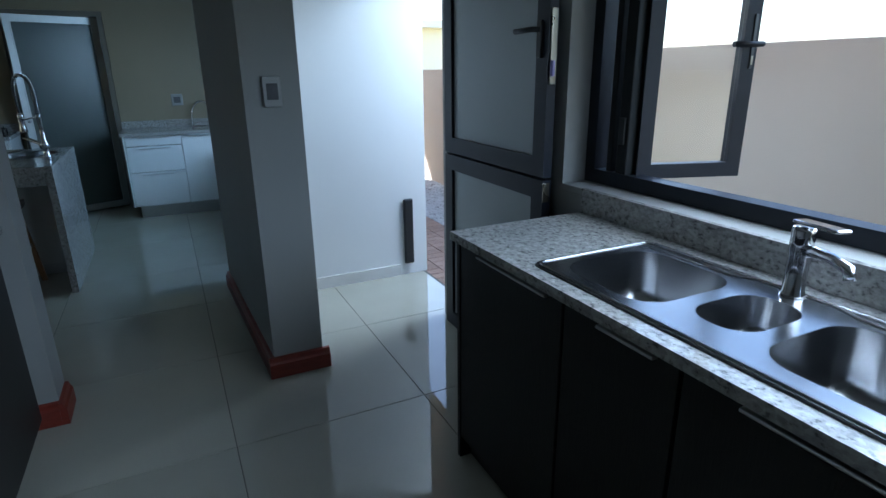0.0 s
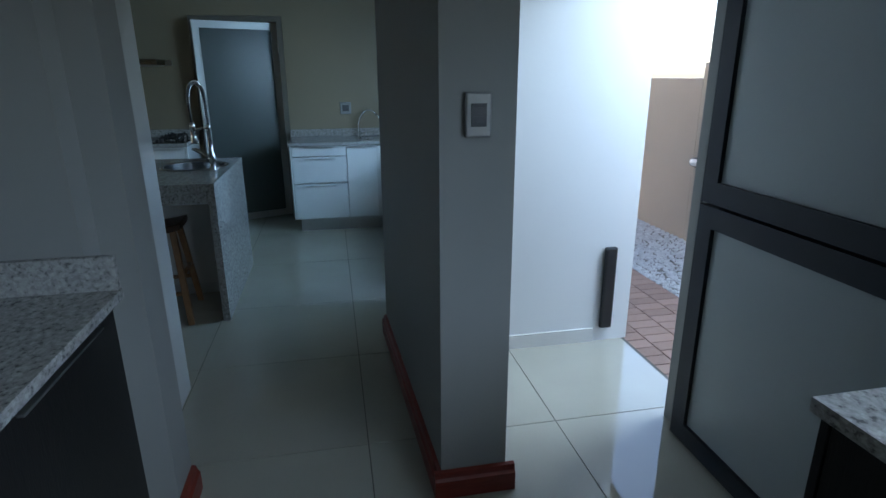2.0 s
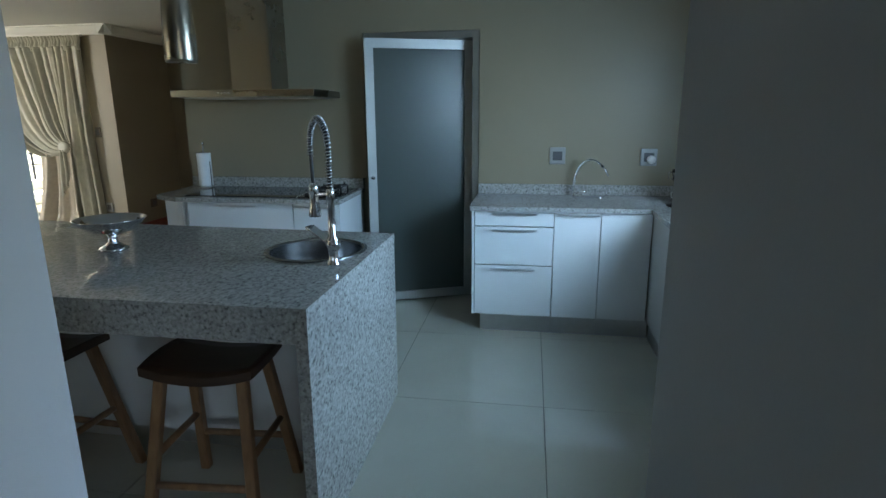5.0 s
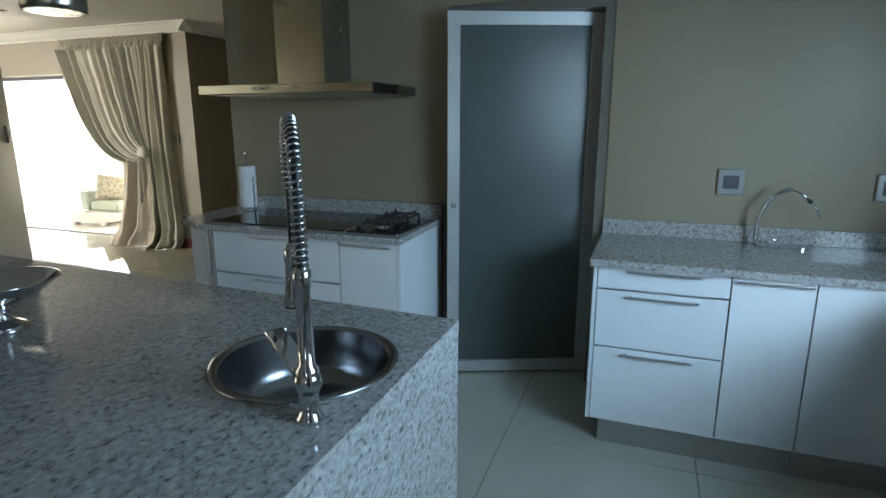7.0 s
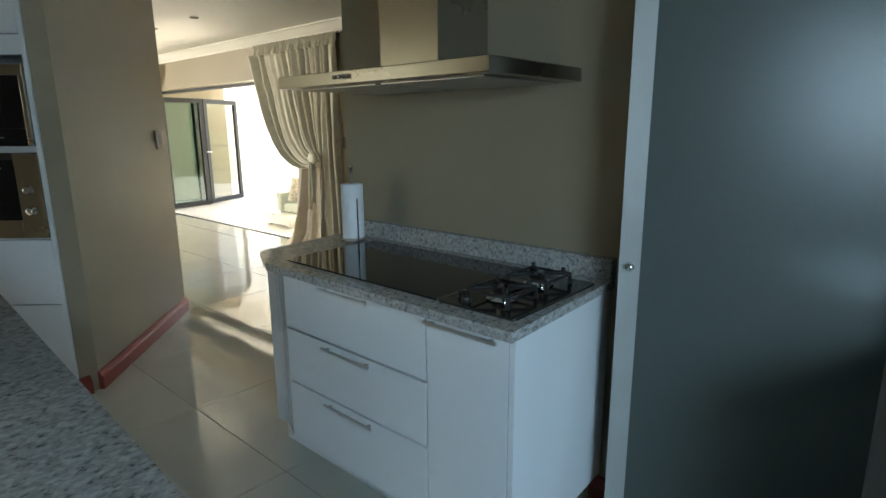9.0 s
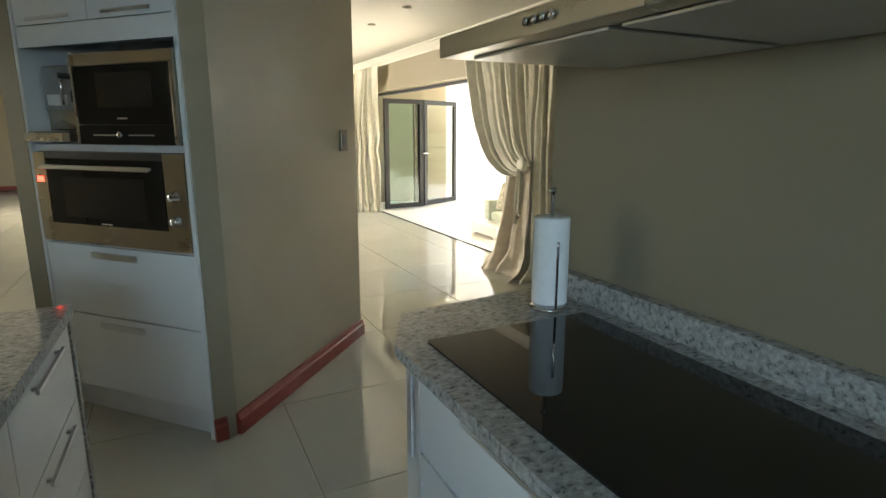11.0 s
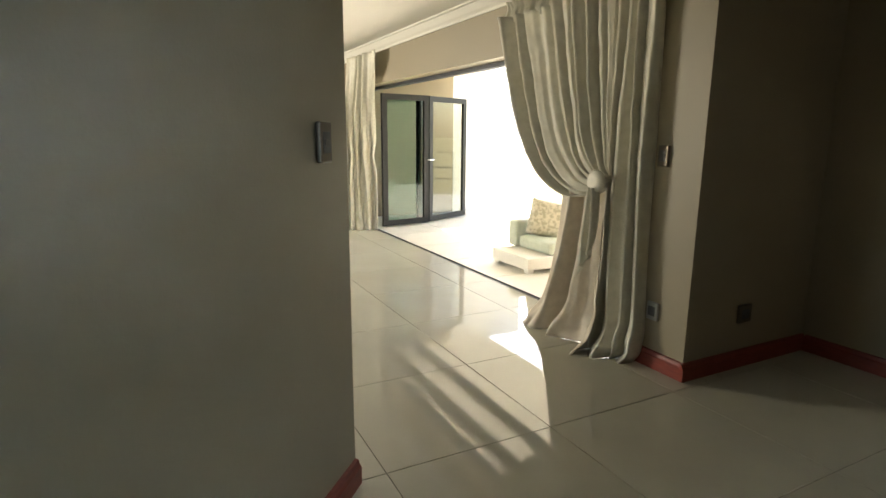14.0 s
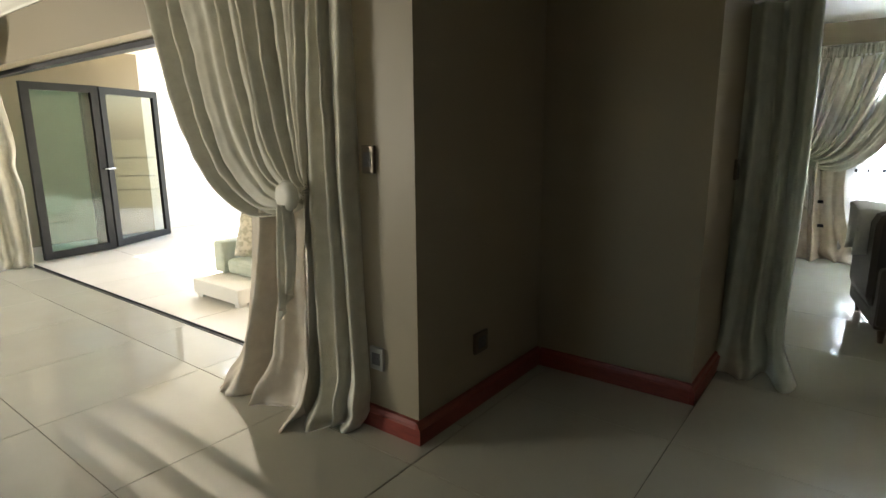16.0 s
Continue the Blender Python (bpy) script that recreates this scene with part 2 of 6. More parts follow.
M_SAGE = material("sage_canvas", (0.42, 0.46, 0.38), 0.85, colour2=(0.50, 0.54, 0.46), grain=20, bump=0.4, bump_scale=250)
M_PATTERN = material("patterned_cushion", (0.62, 0.58, 0.48), 0.85, colour2=(0.40, 0.38, 0.29), grain=22, spread=0.12, bump=0.3, bump_scale=250)
M_AMBER = material("amber_shade", (0.75, 0.42, 0.12), 0.7, emission=((1.0, 0.45, 0.08), 0.15))
M_DOWN = material("downlight_lens", (0.9, 0.9, 0.85), 0.4, emission=((1.0, 0.92, 0.8), 6.0))
M_RED = material("red_display", (0.2, 0.0, 0.0), 0.3, emission=((1.0, 0.03, 0.02), 1.5))
M_DUSK = material("pantry_paint", (0.30, 0.29, 0.26), 0.7, colour2=(0.34, 0.33, 0.30), grain=2, world_space=True)


# ---- shapes ----
def box(bm, x0, y0, z0, x1, y1, z1, bevel=0.0):
    vs = [bm.verts.new((x, y, z)) for x in (x0, x1) for y in (y0, y1) for z in (z0, z1)]
    faces = []
    for q in ((0, 1, 3, 2), (4, 6, 7, 5), (0, 4, 5, 1), (2, 3, 7, 6), (0, 2, 6, 4), (1, 5, 7, 3)):
        faces.append(bm.faces.new([vs[i] for i in q]))
    if bevel:
        edges = list({e for f in faces for e in f.edges})
        bmesh.ops.bevel(bm, geom=edges, offset=bevel, segments=2, affect="EDGES", profile=0.5)
    return bm


def boxes(*dims, bevel=0.0):
    bm = bmesh.new()
    for d in dims:
        box(bm, *d, bevel=bevel)
    return bm


def prism(poly, z0, z1, bm=None):
    bm = bm or bmesh.new()
    low = [bm.verts.new((x, y, z0)) for x, y in poly]
    top = [bm.verts.new((x, y, z1)) for x, y in poly]
    bm.faces.new(list(reversed(low)))
    bm.faces.new(top)
    n = len(poly)
    for i in range(n):
        bm.faces.new((low[i], low[(i + 1) % n], top[(i + 1) % n], top[i]))
    bmesh.ops.recalc_face_normals(bm, faces=bm.faces)
    return bm


def lathe(profile, seg=24, at=(0, 0, 0), bm=None, tilt=None, capped=True):
    """Turns (radius, height) points round a vertical axis."""
    bm = bm or bmesh.new()
    m = tilt or Matrix()
    rings = []
    for r, z in profile:
        rings.append([bm.verts.new(m @ Vector((r * math.cos(2 * math.pi * k / seg), r * math.sin(2 * math.pi * k / seg), z)) + Vector(at)) for k in range(seg)])
    for a, b in zip(rings, rings[1:]):
        for k in range(seg):
            f = bm.faces.new((a[k], a[(k + 1) % seg], b[(k + 1) % seg], b[k]))
            f.smooth = True
    for ring, flip in ((rings[0], True), (rings[-1], False)):
        if capped and profile[0 if flip else -1][0] > 1e-4:
            bm.faces.new(list(reversed(ring)) if flip else ring)
    bmesh.ops.remove_doubles(bm, verts=bm.verts, dist=1e-6)
    bmesh.ops.recalc_face_normals(bm, faces=bm.faces)
    return bm


def tube(points, r, seg=10, bm=None, radii=None):
    """Sweeps a circle along points."""
    bm = bm or bmesh.new()
    pts = [Vector(p) for p in points]
    rings, up = [], None
    for i, p in enumerate(pts):
        d = (pts[min(i + 1, len(pts) - 1)] - pts[max(i - 1, 0)]).normalized()
        if up is None:
            up = d.orthogonal().normalized()
        up = (up - d * up.dot(d)).normalized()
        side = d.cross(up)
        rr = radii[i] if radii else r
        rings.append([bm.verts.new(p + rr * (math.cos(2 * math.pi * k / seg) * up + math.sin(2 * math.pi * k / seg) * side)) for k in range(seg)])
    for a, b in zip(rings, rings[1:]):
        for k in range(seg):
            f = bm.faces.new((a[k], a[(k + 1) % seg], b[(k + 1) % seg], b[k]))
            f.smooth = True
    bm.faces.new(list(reversed(rings[0])))
    bm.faces.new(rings[-1])
    bmesh.ops.recalc_face_normals(bm, faces=bm.faces)
    return bm


def rounded(cx, cy, hx, hy, r, seg=6):
    """The outline of a rectangle with round corners."""
    out = []
    for sx, sy, a0 in ((1, 1, 0), (-1, 1, 90), (-1, -1, 180), (1, -1, 270)):
        for k in range(seg + 1):
            a = radians(a0 + 90 * k / seg)
            out.append((cx + sx * (hx - r) + r * math.cos(a), cy + sy * (hy - r) + r * math.sin(a)))
    return out


def slab(outer, holes, z0, z1):
    """A slab with openings through it."""
    bm = bmesh.new()
    edges = []
    for loop in (outer, *holes):
        vs = [bm.verts.new((x, y, z1)) for x, y in loop]
        edges += [bm.edges.new((vs[i], vs[(i + 1) % len(vs)])) for i in range(len(vs))]
    bmesh.ops.triangle_fill(bm, edges=edges, use_beauty=True)
    r = bmesh.ops.extrude_face_region(bm, geom=list(bm.faces))
    bmesh.ops.translate(bm, verts=[v for v in r["geom"] if isinstance(v, bmesh.types.BMVert)], vec=(0, 0, z0 - z1))
    bmesh.ops.recalc_face_normals(bm, faces=bm.faces)
    return bm


def bowl(outline, z_top, depth, bottom=0.8, rings=5, wall=0.6):
    """A sink bowl: an outline drawn in towards its floor."""
    bm = bmesh.new()
    cx = sum(p[0] for p in outline) / len(outline)
    cy = sum(p[1] for p in outline) / len(outline)
    loops = []
    for k in range(rings + 1):
        t = k / rings
        s = 1 - (1 - bottom) * t ** 3
        z = z_top - depth * min(1.0, t * 1.15) if k < rings else z_top - depth
        loops.append([bm.verts.new((cx + (x - cx) * s, cy + (y - cy) * s, z)) for x, y in outline])
    for a, b in zip(loops, loops[1:]):
        for k in range(len(a)):
            bm.faces.new((a[k], a[(k + 1) % len(a)], b[(k + 1) % len(a)], b[k])).smooth = True
    bm.faces.new(loops[-1])
    bmesh.ops.recalc_face_normals(bm, faces=bm.faces)
    bmesh.ops.reverse_faces(bm, faces=bm.faces)
    return bm


# ---- things and parts ----
PLACE = {}


def thing(name, x, y, z, label, category, group="", rz=0.0):
    ob = new(name)
    ob.matrix_world = pose(x, y, z, 0, 0, rz)
    ob.empty_display_size = 0.1
    PLACE[ob.name] = pose(x, y, z, 0, 0, rz)
    return tagged(ob, label, category, group)


def part(name, bm, mat, parent, label="", local=False):
    """Links a bmesh as one mesh under a thing or a part. Written in world places unless local."""
    m = PLACE[parent.name]
    if not local:
        bm.transform(m.inverted())
    me = bpy.data.meshes.new(name)
    bm.to_mesh(me)
    bm.free()
    me.materials.append(mat)
    ob = new(name, me)
    ob.parent = parent
    PLACE[ob.name] = m
    return tagged(ob, label)


def single(name, bm, mat, label, category, group="", kind=""):
    """A thing or a piece of the setting that is one mesh, with its origin at its base."""
    co = [v.co.copy() for v in bm.verts]
    lo = Vector((min(c.x for c in co) + max(c.x for c in co), min(c.y for c in co) + max(c.y for c in co), 2 * min(c.z for c in co))) / 2
    bm.transform(Matrix.Translation(-lo))
    me = bpy.data.meshes.new(name)
    bm.to_mesh(me)
    bm.free()
    me.materials.append(mat)
    ob = new(name, me)
    ob.location = lo
    PLACE[ob.name] = Matrix.Translation(lo)
    return tagged(ob, label, category, group, kind)


def structure(name, bm, mat, label="", category="wall"):
    return single(name, bm, mat, label, category, kind="structure")


# ---- the large structure ----
CEIL = 2.56
XL = [0.37 + 0.852 * k for k in range(-21, 2)] + [1.93]
YL = [-1.55, -0.52, 0.34, 1.20, 2.06, 2.92, 3.74, 4.56, 5.50, 6.43, 7.28, 8.15, 9.02, 9.42]

structure("floor", boxes((-18.2, 1.0, -0.20, 1.95, 9.42, -0.004), (-1.2, -1.8, -0.20, 1.95, 1.0, -0.004), (-4.2, 9.42, -0.20, -2.3, 15.4, -0.004),
          (-5.0, 9.42, -0.2, -4.2, 10.5, -0.004), (-18.2, 9.42, -0.20, -11.9, 11.4, -0.004)), M_GROUT, "dark grout bed under polished floor tiles", "floor")
# Unseen slab that seals out light; eaves reach far out to shade the path.
structure("roof", boxes((-18.4, -2.0, CEIL + 0.16, 3.05, 9.44, CEIL + 0.30), (-5.3, 9.44, CEIL + 0.16, -0.8, 15.5, CEIL + 0.30), (-18.4, 9.44, CEIL + 0.16, -11.85, 11.5, CEIL + 0.30)), M_PAVER, "unseen flat roof slab with eaves drawn out for shade", "roof")
structure("ceiling", boxes((-18.2, 1.0, CEIL, 1.95, 9.46, CEIL + 0.15), (-1.2, -1.8, CEIL, 1.95, 1.0, CEIL + 0.15),
          (-4.9, 9.46, CEIL, -1.0, 15.4, CEIL + 0.15), (-18.2, 9.46, CEIL, -11.9, 11.4, CEIL + 0.15)), M_CEIL, "cream painted plaster ceiling", "ceiling")

# scullery
structure("wall_scullery_west", boxes((-1.15, -1.8, 0, -0.95, 2.78, CEIL)), M_WALL_GREY, "grey painted scullery wall")
structure("wall_scullery_south", boxes((-0.95, -1.8, 0, 1.96, -1.6, CEIL)), M_WALL_GREY, "grey painted scullery wall")
structure("wall_scullery_stub", boxes((-0.95, 2.49, 0, -0.40, 2.78, CEIL), (-0.40, 2.60, 0, -0.303, 2.78, CEIL)), M_WALL_GREY, "grey painted wall end beside the passage")
structure("wall_pillar", prism([(0.620, 2.562), (0.867, 2.562), (0.872, 3.645), (0.872, 4.03), (0.560, 4.03)], 0, CEIL), M_WALL_GREY, "grey painted pillar wall between scullery and kitchen")
structure("wall_nook", boxes((0.873, 3.64, 0, 1.96, 4.03, CEIL)), M_WALL_WHITE, "pale painted wall beside the back door")
structure("wall_east_scullery", boxes((1.74, -1.6, 0, 1.96, 1.76, 1.0), (1.74, -1.6, 2.12, 1.96, 1.76, CEIL), (1.74, -1.6, 1.0, 1.96, -0.95, 2.12),
          (1.74, 1.76, 0, 1.96, 2.86, CEIL), (1.74, 2.86, 2.12, 1.96, 3.64, CEIL)), M_WALL_GREY, "grey painted outer wall with window and back door openings")
# kitchen
structure("wall_kitchen_east", boxes((1.66, 4.03, 0, 1.88, 7.15, 1.08), (1.66, 4.03, 2.1, 1.88, 7.15, CEIL), (1.66, 4.03, 1.08, 1.88, 4.35, 2.1),
          (1.66, 5.56, 1.08, 1.88, 7.15, 2.1)), M_WALL_GREY, "grey painted kitchen wall with a window opening")
structure("wall_kitchen_north", boxes((-2.56, 7.15, 0, -1.03, 7.33, CEIL), (-1.03, 7.15, 2.10, -0.135, 7.33, CEIL), (-0.135, 7.15, 0, 1.88, 7.33, CEIL)),
          M_WALL, "taupe painted kitchen wall with the pantry doorway")
structure("wall_kitchen_south", boxes((-4.0, 2.58, 0, -1.151, 2.78, CEIL)), M_WALL, "taupe painted kitchen wall")
structure("wall_pantry", boxes((-2.56, 7.33, 0, -2.36, 11.15, CEIL), (-1.25, 8.6, 0, 0.2, 8.7, CEIL), (-1.35, 7.33, 0, -1.25, 8.7, CEIL), (0.1, 7.33, 0, 0.2, 8.6, CEIL)),
          M_DUSK, "dim pantry walls behind the frosted door")
structure("pantry_floor", boxes((-1.25, 7.33, -0.1, 0.1, 8.6, -0.002)), M_TILE, "polished pantry floor", "floor")

# the angled oven block
C0, C1 = Vector((-3.648, 6.135)), Vector((-4.745, 7.145))
D1 = Vector((-0.737, -0.676)).normalized()
NIN = Vector((D1.y, -D1.x))
if NIN.dot(C1 - C0) < 0:
    NIN = -NIN
S = lambda s, d=0.0: Vector((-3.665, 6.068)) + D1 * s + NIN * d
poly = [S(0.0, 0.62), S(0.0, 0.006), S(-0.006, 0.012), S(-0.024, 0.045), C0 + (C1 - C0).normalized() * 0.06, C1, C1 + D1 * 0.22, S(1.16, 0.95), S(1.16, 0.0), S(1.03, 0.0), S(1.03, 0.62)]
structure("wall_oven_block", prism([tuple(p) for p in poly], 0, CEIL), M_WALL, "taupe painted angled wall round the oven tower")

# living rooms
structure("wall_patio", boxes((-5.25, 9.18, 0, -4.83, 10.34, CEIL), (-11.9, 9.18, 2.06, -5.25, 9.42, CEIL), (-11.9, 9.18, 0, -10.92, 9.42, 2.06)), M_WALL, "taupe painted wall over the patio opening")
structure("wall_alcove", boxes((-5.25, 10.34, 0, -3.92, 10.54, CEIL), (-4.12, 10.54, 0, -3.92, 11.25, CEIL), (-3.92, 11.05, 2.12, -2.56, 11.25, CEIL)), M_WALL, "taupe painted alcove walls")
structure("wall_lounge", boxes((-5.0, 11.05, 0, -4.12, 11.25, CEIL), (-5.0, 11.25, 0, -4.8, 15.2, CEIL), (-5.0, 15.0, 0, -3.62, 15.2, CEIL), (-3.62, 15.0, 0, -1.0, 15.2, 0.45), (-3.62, 15.0, 2.0, -1.0, 15.2, CEIL),
          (-1.2, 11.25, 0, -1.0, 15.0, CEIL), (-2.36, 11.05, 0, -1.0, 11.25, CEIL)), M_WALL, "taupe painted lounge walls")
# Unseen wall that closes the room; both openings are made up to admit daylight.
structure("wall_living_south", boxes((-18.2, 0.8, 0, -16.1, 1.0, CEIL), (-16.1, 0.8, 0, -13.1, 1.0, 0.5), (-16.1, 0.8, 2.3, -13.1, 1.0, CEIL), (-13.1, 0.8, 0, -9.4, 1.0, CEIL),
          (-9.4, 0.8, 0, -6.7, 1.0, 0.5), (-9.4, 0.8, 2.3, -6.7, 1.0, CEIL), (-6.7, 0.8, 0, -3.8, 1.0, CEIL),
           (-4.0, 1.0, 0, -3.8, 2.58, CEIL)), M_WALL, "unseen closing wall with openings added for light")
structure("wall_living_west", boxes((-18.2, 1.0, 0, -17.9, 11.4, CEIL), (-17.9, 11.2, 0, -11.9, 11.4, CEIL), (-12.1, 9.42, 0, -11.9, 11.2, CEIL)), M_WALL, "taupe painted far wall")


def run_profile(p, q, profile, bm=None):
    """Runs a profile of (out, up) points from p to q; out is to the left of the way."""
    bm = bm or bmesh.new()
    p, q = Vector(p), Vector(q)
    d = (q - p).normalized()
    n = Vector((-d.y, d.x))
    a = [bm.verts.new((p.x + n.x * o, p.y + n.y * o, u)) for o, u in profile]
    b = [bm.verts.new((q.x + n.x * o, q.y + n.y * o, u)) for o, u in profile]
    k = len(profile)
    for i in range(k):
        bm.faces.new((a[i], a[(i + 1) % k], b[(i + 1) % k], b[i]))
    bm.faces.new(a)
    bm.faces.new(list(reversed(b)))
    bmesh.ops.recalc_face_normals(bm, faces=bm.faces)
    return bm


SK = [(0, 0), (0.028, 0), (0.028, 0.075), (0.02, 0.085), (0.015, 0.105), (0, 0.108)]
for nm, runs in (("scullery", [((-0.303, 2.78), (-0.303, 2.572)), ((-0.3035, 2.60), (-0.42, 2.60))]),
                 ("pillar", [((0.900, 2.562), (0.592, 2.562)), ((0.620, 2.562), (0.560, 4.03))]),
                 ("oven_wall", [(tuple(C1), tuple(C0 + (C1 - C0).normalized() * 0.05)), (tuple(S(-0.03, 0.05)), tuple(S(0.0, 0.0))), (tuple(S(1.03, 0)), tuple(S(1.18, 0)))]),
                 ("curtain_wall", [((-4.8305, 9.18), (-5.25, 9.18)), ((-4.83, 10.34), (-4.83, 9.152)), ((-3.9205, 10.34), (-4.80, 10.34)), ((-3.92, 11.25), (-3.92, 10.312))]),
                 ("stove_wall", [((-1.02, 7.15), (-1.10, 7.15)), ((-2.56, 7.15), (-2.56, 11.0))]),
                 ("far", [((-17.9, 11.2), (-17.9, 1.0))])):
    bm = bmesh.new()
    for p, q in runs:
        run_profile(p, q, SK, bm)
    structure("baseboard_" + nm, bm, M_SKIRT, "red-brown mahogany skirting board", "skirting")
bm = run_profile((1.74, 3.64), (0.876, 3.64), [(0, 0), (0.012, 0), (0.012, 0.085), (0, 0.085)])
run_profile((1.96, 2.86), (1.74, 2.86), [(0, 0), (0.012, 0), (0.012, 0.085), (0, 0.085)], bm)
structure("baseboard_nook", bm, M_SKIRT_W, "pale tile skirting by the back door", "skirting")
CO = [(0, CEIL - 0.11), (0.015, CEIL - 0.11), (0.02, CEIL - 0.09), (0.045, CEIL - 0.07), (0.075, CEIL - 0.035), (0.085, CEIL - 0.02), (0.11, CEIL - 0.015), (0.11, CEIL), (0, CEIL)]
bm = run_profile((-4.72, 9.18), (-11.9, 9.18), CO)
run_profile((-4.83, 10.34), (-4.83, 9.07), CO, bm)
run_profile((-3.92, 10.34), (-4.83, 10.34), CO, bm)
structure("trim_cornice", bm, M_CEIL, "cream moulded plaster cornice", "cornice")


def rect_frame(bm, p, q, z0, z1, w, t, sides="lrtb"):
    """A frame of bars w wide and t deep round the rectangle over the line from p to q."""
    p, q = Vector(p), Vector(q)
    d = (q - p).normalized()
    n = Vector((-d.y, d.x))
    L = (q - p).length

    def bar(a, b, u, v):
        c = [p + d * a - n * t / 2, p + d * b - n * t / 2, p + d * b + n * t / 2, p + d * a + n * t / 2]
        prism([tuple(k) for k in c], u, v, bm)
    if "l" in sides:
        bar(0, w, z0, z1)
    if "r" in sides:
        bar(L - w, L, z0, z1)
    a, b = (w if "l" in sides else 0), (L - w if "r" in sides else L)
    if "b" in sides:
        bar(a, b, z0, z0 + w)
    if "t" in sides:
        bar(a, b, z1 - w, z1)
    return bm


def pane(p, q, z0, z1, t):
    p, q = Vector(p), Vector(q)
    d = (q - p).normalized()
    n = Vector((-d.y, d.x)) * t / 2
    return prism([tuple(p - n), tuple(q - n), tuple(q + n), tuple(p + n)], z0, z1)


# ---- scullery ----
# window with an open casement
win = thing("window_1", 1.86, 0.4, 1.0, "charcoal aluminium scullery window, one casement open", "window")
win["kind"] = "structure"
bm = rect_frame(bmesh.new(), (1.89, 1.76), (1.89, -0.95), 1.03, 2.12, 0.055, 0.07)
part("window_frame", bm, M_CHAR, win, "charcoal aluminium window frame")
bm = boxes((1.855, 1.53, 1.085, 1.925, 1.585, 2.065), (1.862, 1.615, 1.085, 1.918, 1.645, 2.065), (1.855, 0.28, 1.085, 1.925, 0.34, 2.065), bevel=0.004)
part("mullion", bm, M_CHAR_DARK, win, "charcoal aluminium mullion")
for z in (1.20, 1.90):
    part("hinge", boxes((1.846, 1.545, z, 1.8545, 1.575, z + 0.10), bevel=0.002), M_BLACK, win, "black window hinge")
part("window_sill", boxes((1.735, -0.95, 1.0, 1.96, 1.76, 1.028), bevel=0.004), M_WALL_GREY, win, "grey painted window sill")
bm = pane((1.89, 0.28), (1.89, -0.9), 1.085, 2.065, 0.006)
gl = part("pane", bm, M_GLASS, win, "clear glass")
gl.visible_shadow = False
sash = part("sash", rect_frame(bmesh.new(), (1.90, 1.53), (2.295, 1.39), 1.07, 2.05, 0.055, 0.045), M_CHAR, win, "open casement sash")
gl = part("pane", pane((1.95, 1.512), (2.245, 1.408), 1.12, 2.0, 0.006), M_GLASS, sash, "clear glass")
gl.visible_shadow = False
bm = boxes((2.262, 1.372, 1.47, 2.284, 1.384, 1.66), bevel=0.003)
tube([(2.272, 1.385, 1.555), (2.262, 1.33, 1.555), (2.15, 1.36, 1.555)], 0.010, 8, bm)
part("handle", bm, M_BLACK, sash, "black window handle")
part("lock_cylinder", boxes((2.264, 1.3685, 1.485, 2.274, 1.3718, 1.515), bevel=0.001), M_STEEL, sash, "steel lock cylinder")

# stable-type back door, standing open against the wall
door = thing("door_1", 1.70, 2.73, 0.0, "charcoal aluminium stable door, open, frosted panes", "door")
door["kind"] = "structure"
P0, P1 = (1.702, 2.735), (1.690, 1.80)
lower = part("lower_leaf", rect_frame(bmesh.new(), P0, P1, 0.012, 1.035, 0.082, 0.042), M_CHAR, door, "charcoal aluminium lower leaf")
upper = part("upper_leaf", rect_frame(bmesh.new(), P0, P1, 1.047, 2.06, 0.082, 0.042), M_CHAR, door, "charcoal aluminium upper leaf")
part("pane", pane((1.701, 2.655), (1.691, 1.88), 0.092, 0.955, 0.008), M_FROST_PALE, lower, "frosted glass")
part("pane", pane((1.701, 2.655), (1.691, 1.88), 1.127, 1.98, 0.008), M_FROST_PALE, upper, "frosted glass")
part("lock_plate", boxes((1.676, 1.793, 1.42, 1.704, 1.7985, 1.70), bevel=0.001), M_STEEL, upper, "steel lock face plate")
bm = boxes((1.655, 1.835, 1.52, 1.668, 1.865, 1.66), bevel=0.003)
tube([(1.66, 1.85, 1.625), (1.622, 1.85, 1.625), (1.618, 1.96, 1.622)], 0.011, 8, bm)
part("handle", bm, M_BLACK, upper, "black lever handle")
part("latch", boxes((1.668, 1.7935, 0.945, 1.700, 1.7988, 1.025), bevel=0.001), M_STEEL, lower, "steel bolt plate between the leaves")
part("key_ring", boxes((1.672, 1.772, 1.45, 1.684, 1.79, 1.51), bevel=0.004), material("lilac_tag", (0.35, 0.3, 0.6), 0.5), upper, "lilac key tag")
part("hinge", boxes((1.715, 2.738, 0.2, 1.735, 2.765, 0.3), (1.715, 2.738, 1.75, 1.735, 2.765, 1.85), bevel=0.003), M_CHAR, door)
bm = boxes((1.728, 2.80, 0, 1.739, 2.858, 2.12), (1.728, 2.86, 2.07, 1.80, 3.638, 2.118), bevel=0.003)
structure("trim_door_frame", bm, M_WALL_GREY, "grey door frame", "door frame")
single("door_stop_bar", boxes((1.772, 3.605, 0.088, 1.845, 3.637, 0.585), bevel=0.012), M_BLACK, "black vertical bar fixed to the pale wall", "bar")


def handle_bar(bm, p, q, out, r=0.006):
    """A bar handle on two short legs."""
    p, q, out = Vector(p), Vector(q), Vector(out)
    d = (q - p).normalized()
    tube([p + out - d * 0.01, q + out + d * 0.01], r, 8, bm)
    for k in (p + d * 0.02, q - d * 0.02):
        tube([k, k + out], r * 0.8, 6, bm)
    return bm


def flat_handle(x0, y0, z0, x1, y1, z1):
    return boxes((x0, y0, z0, x1, y1, z1), bevel=0.003)


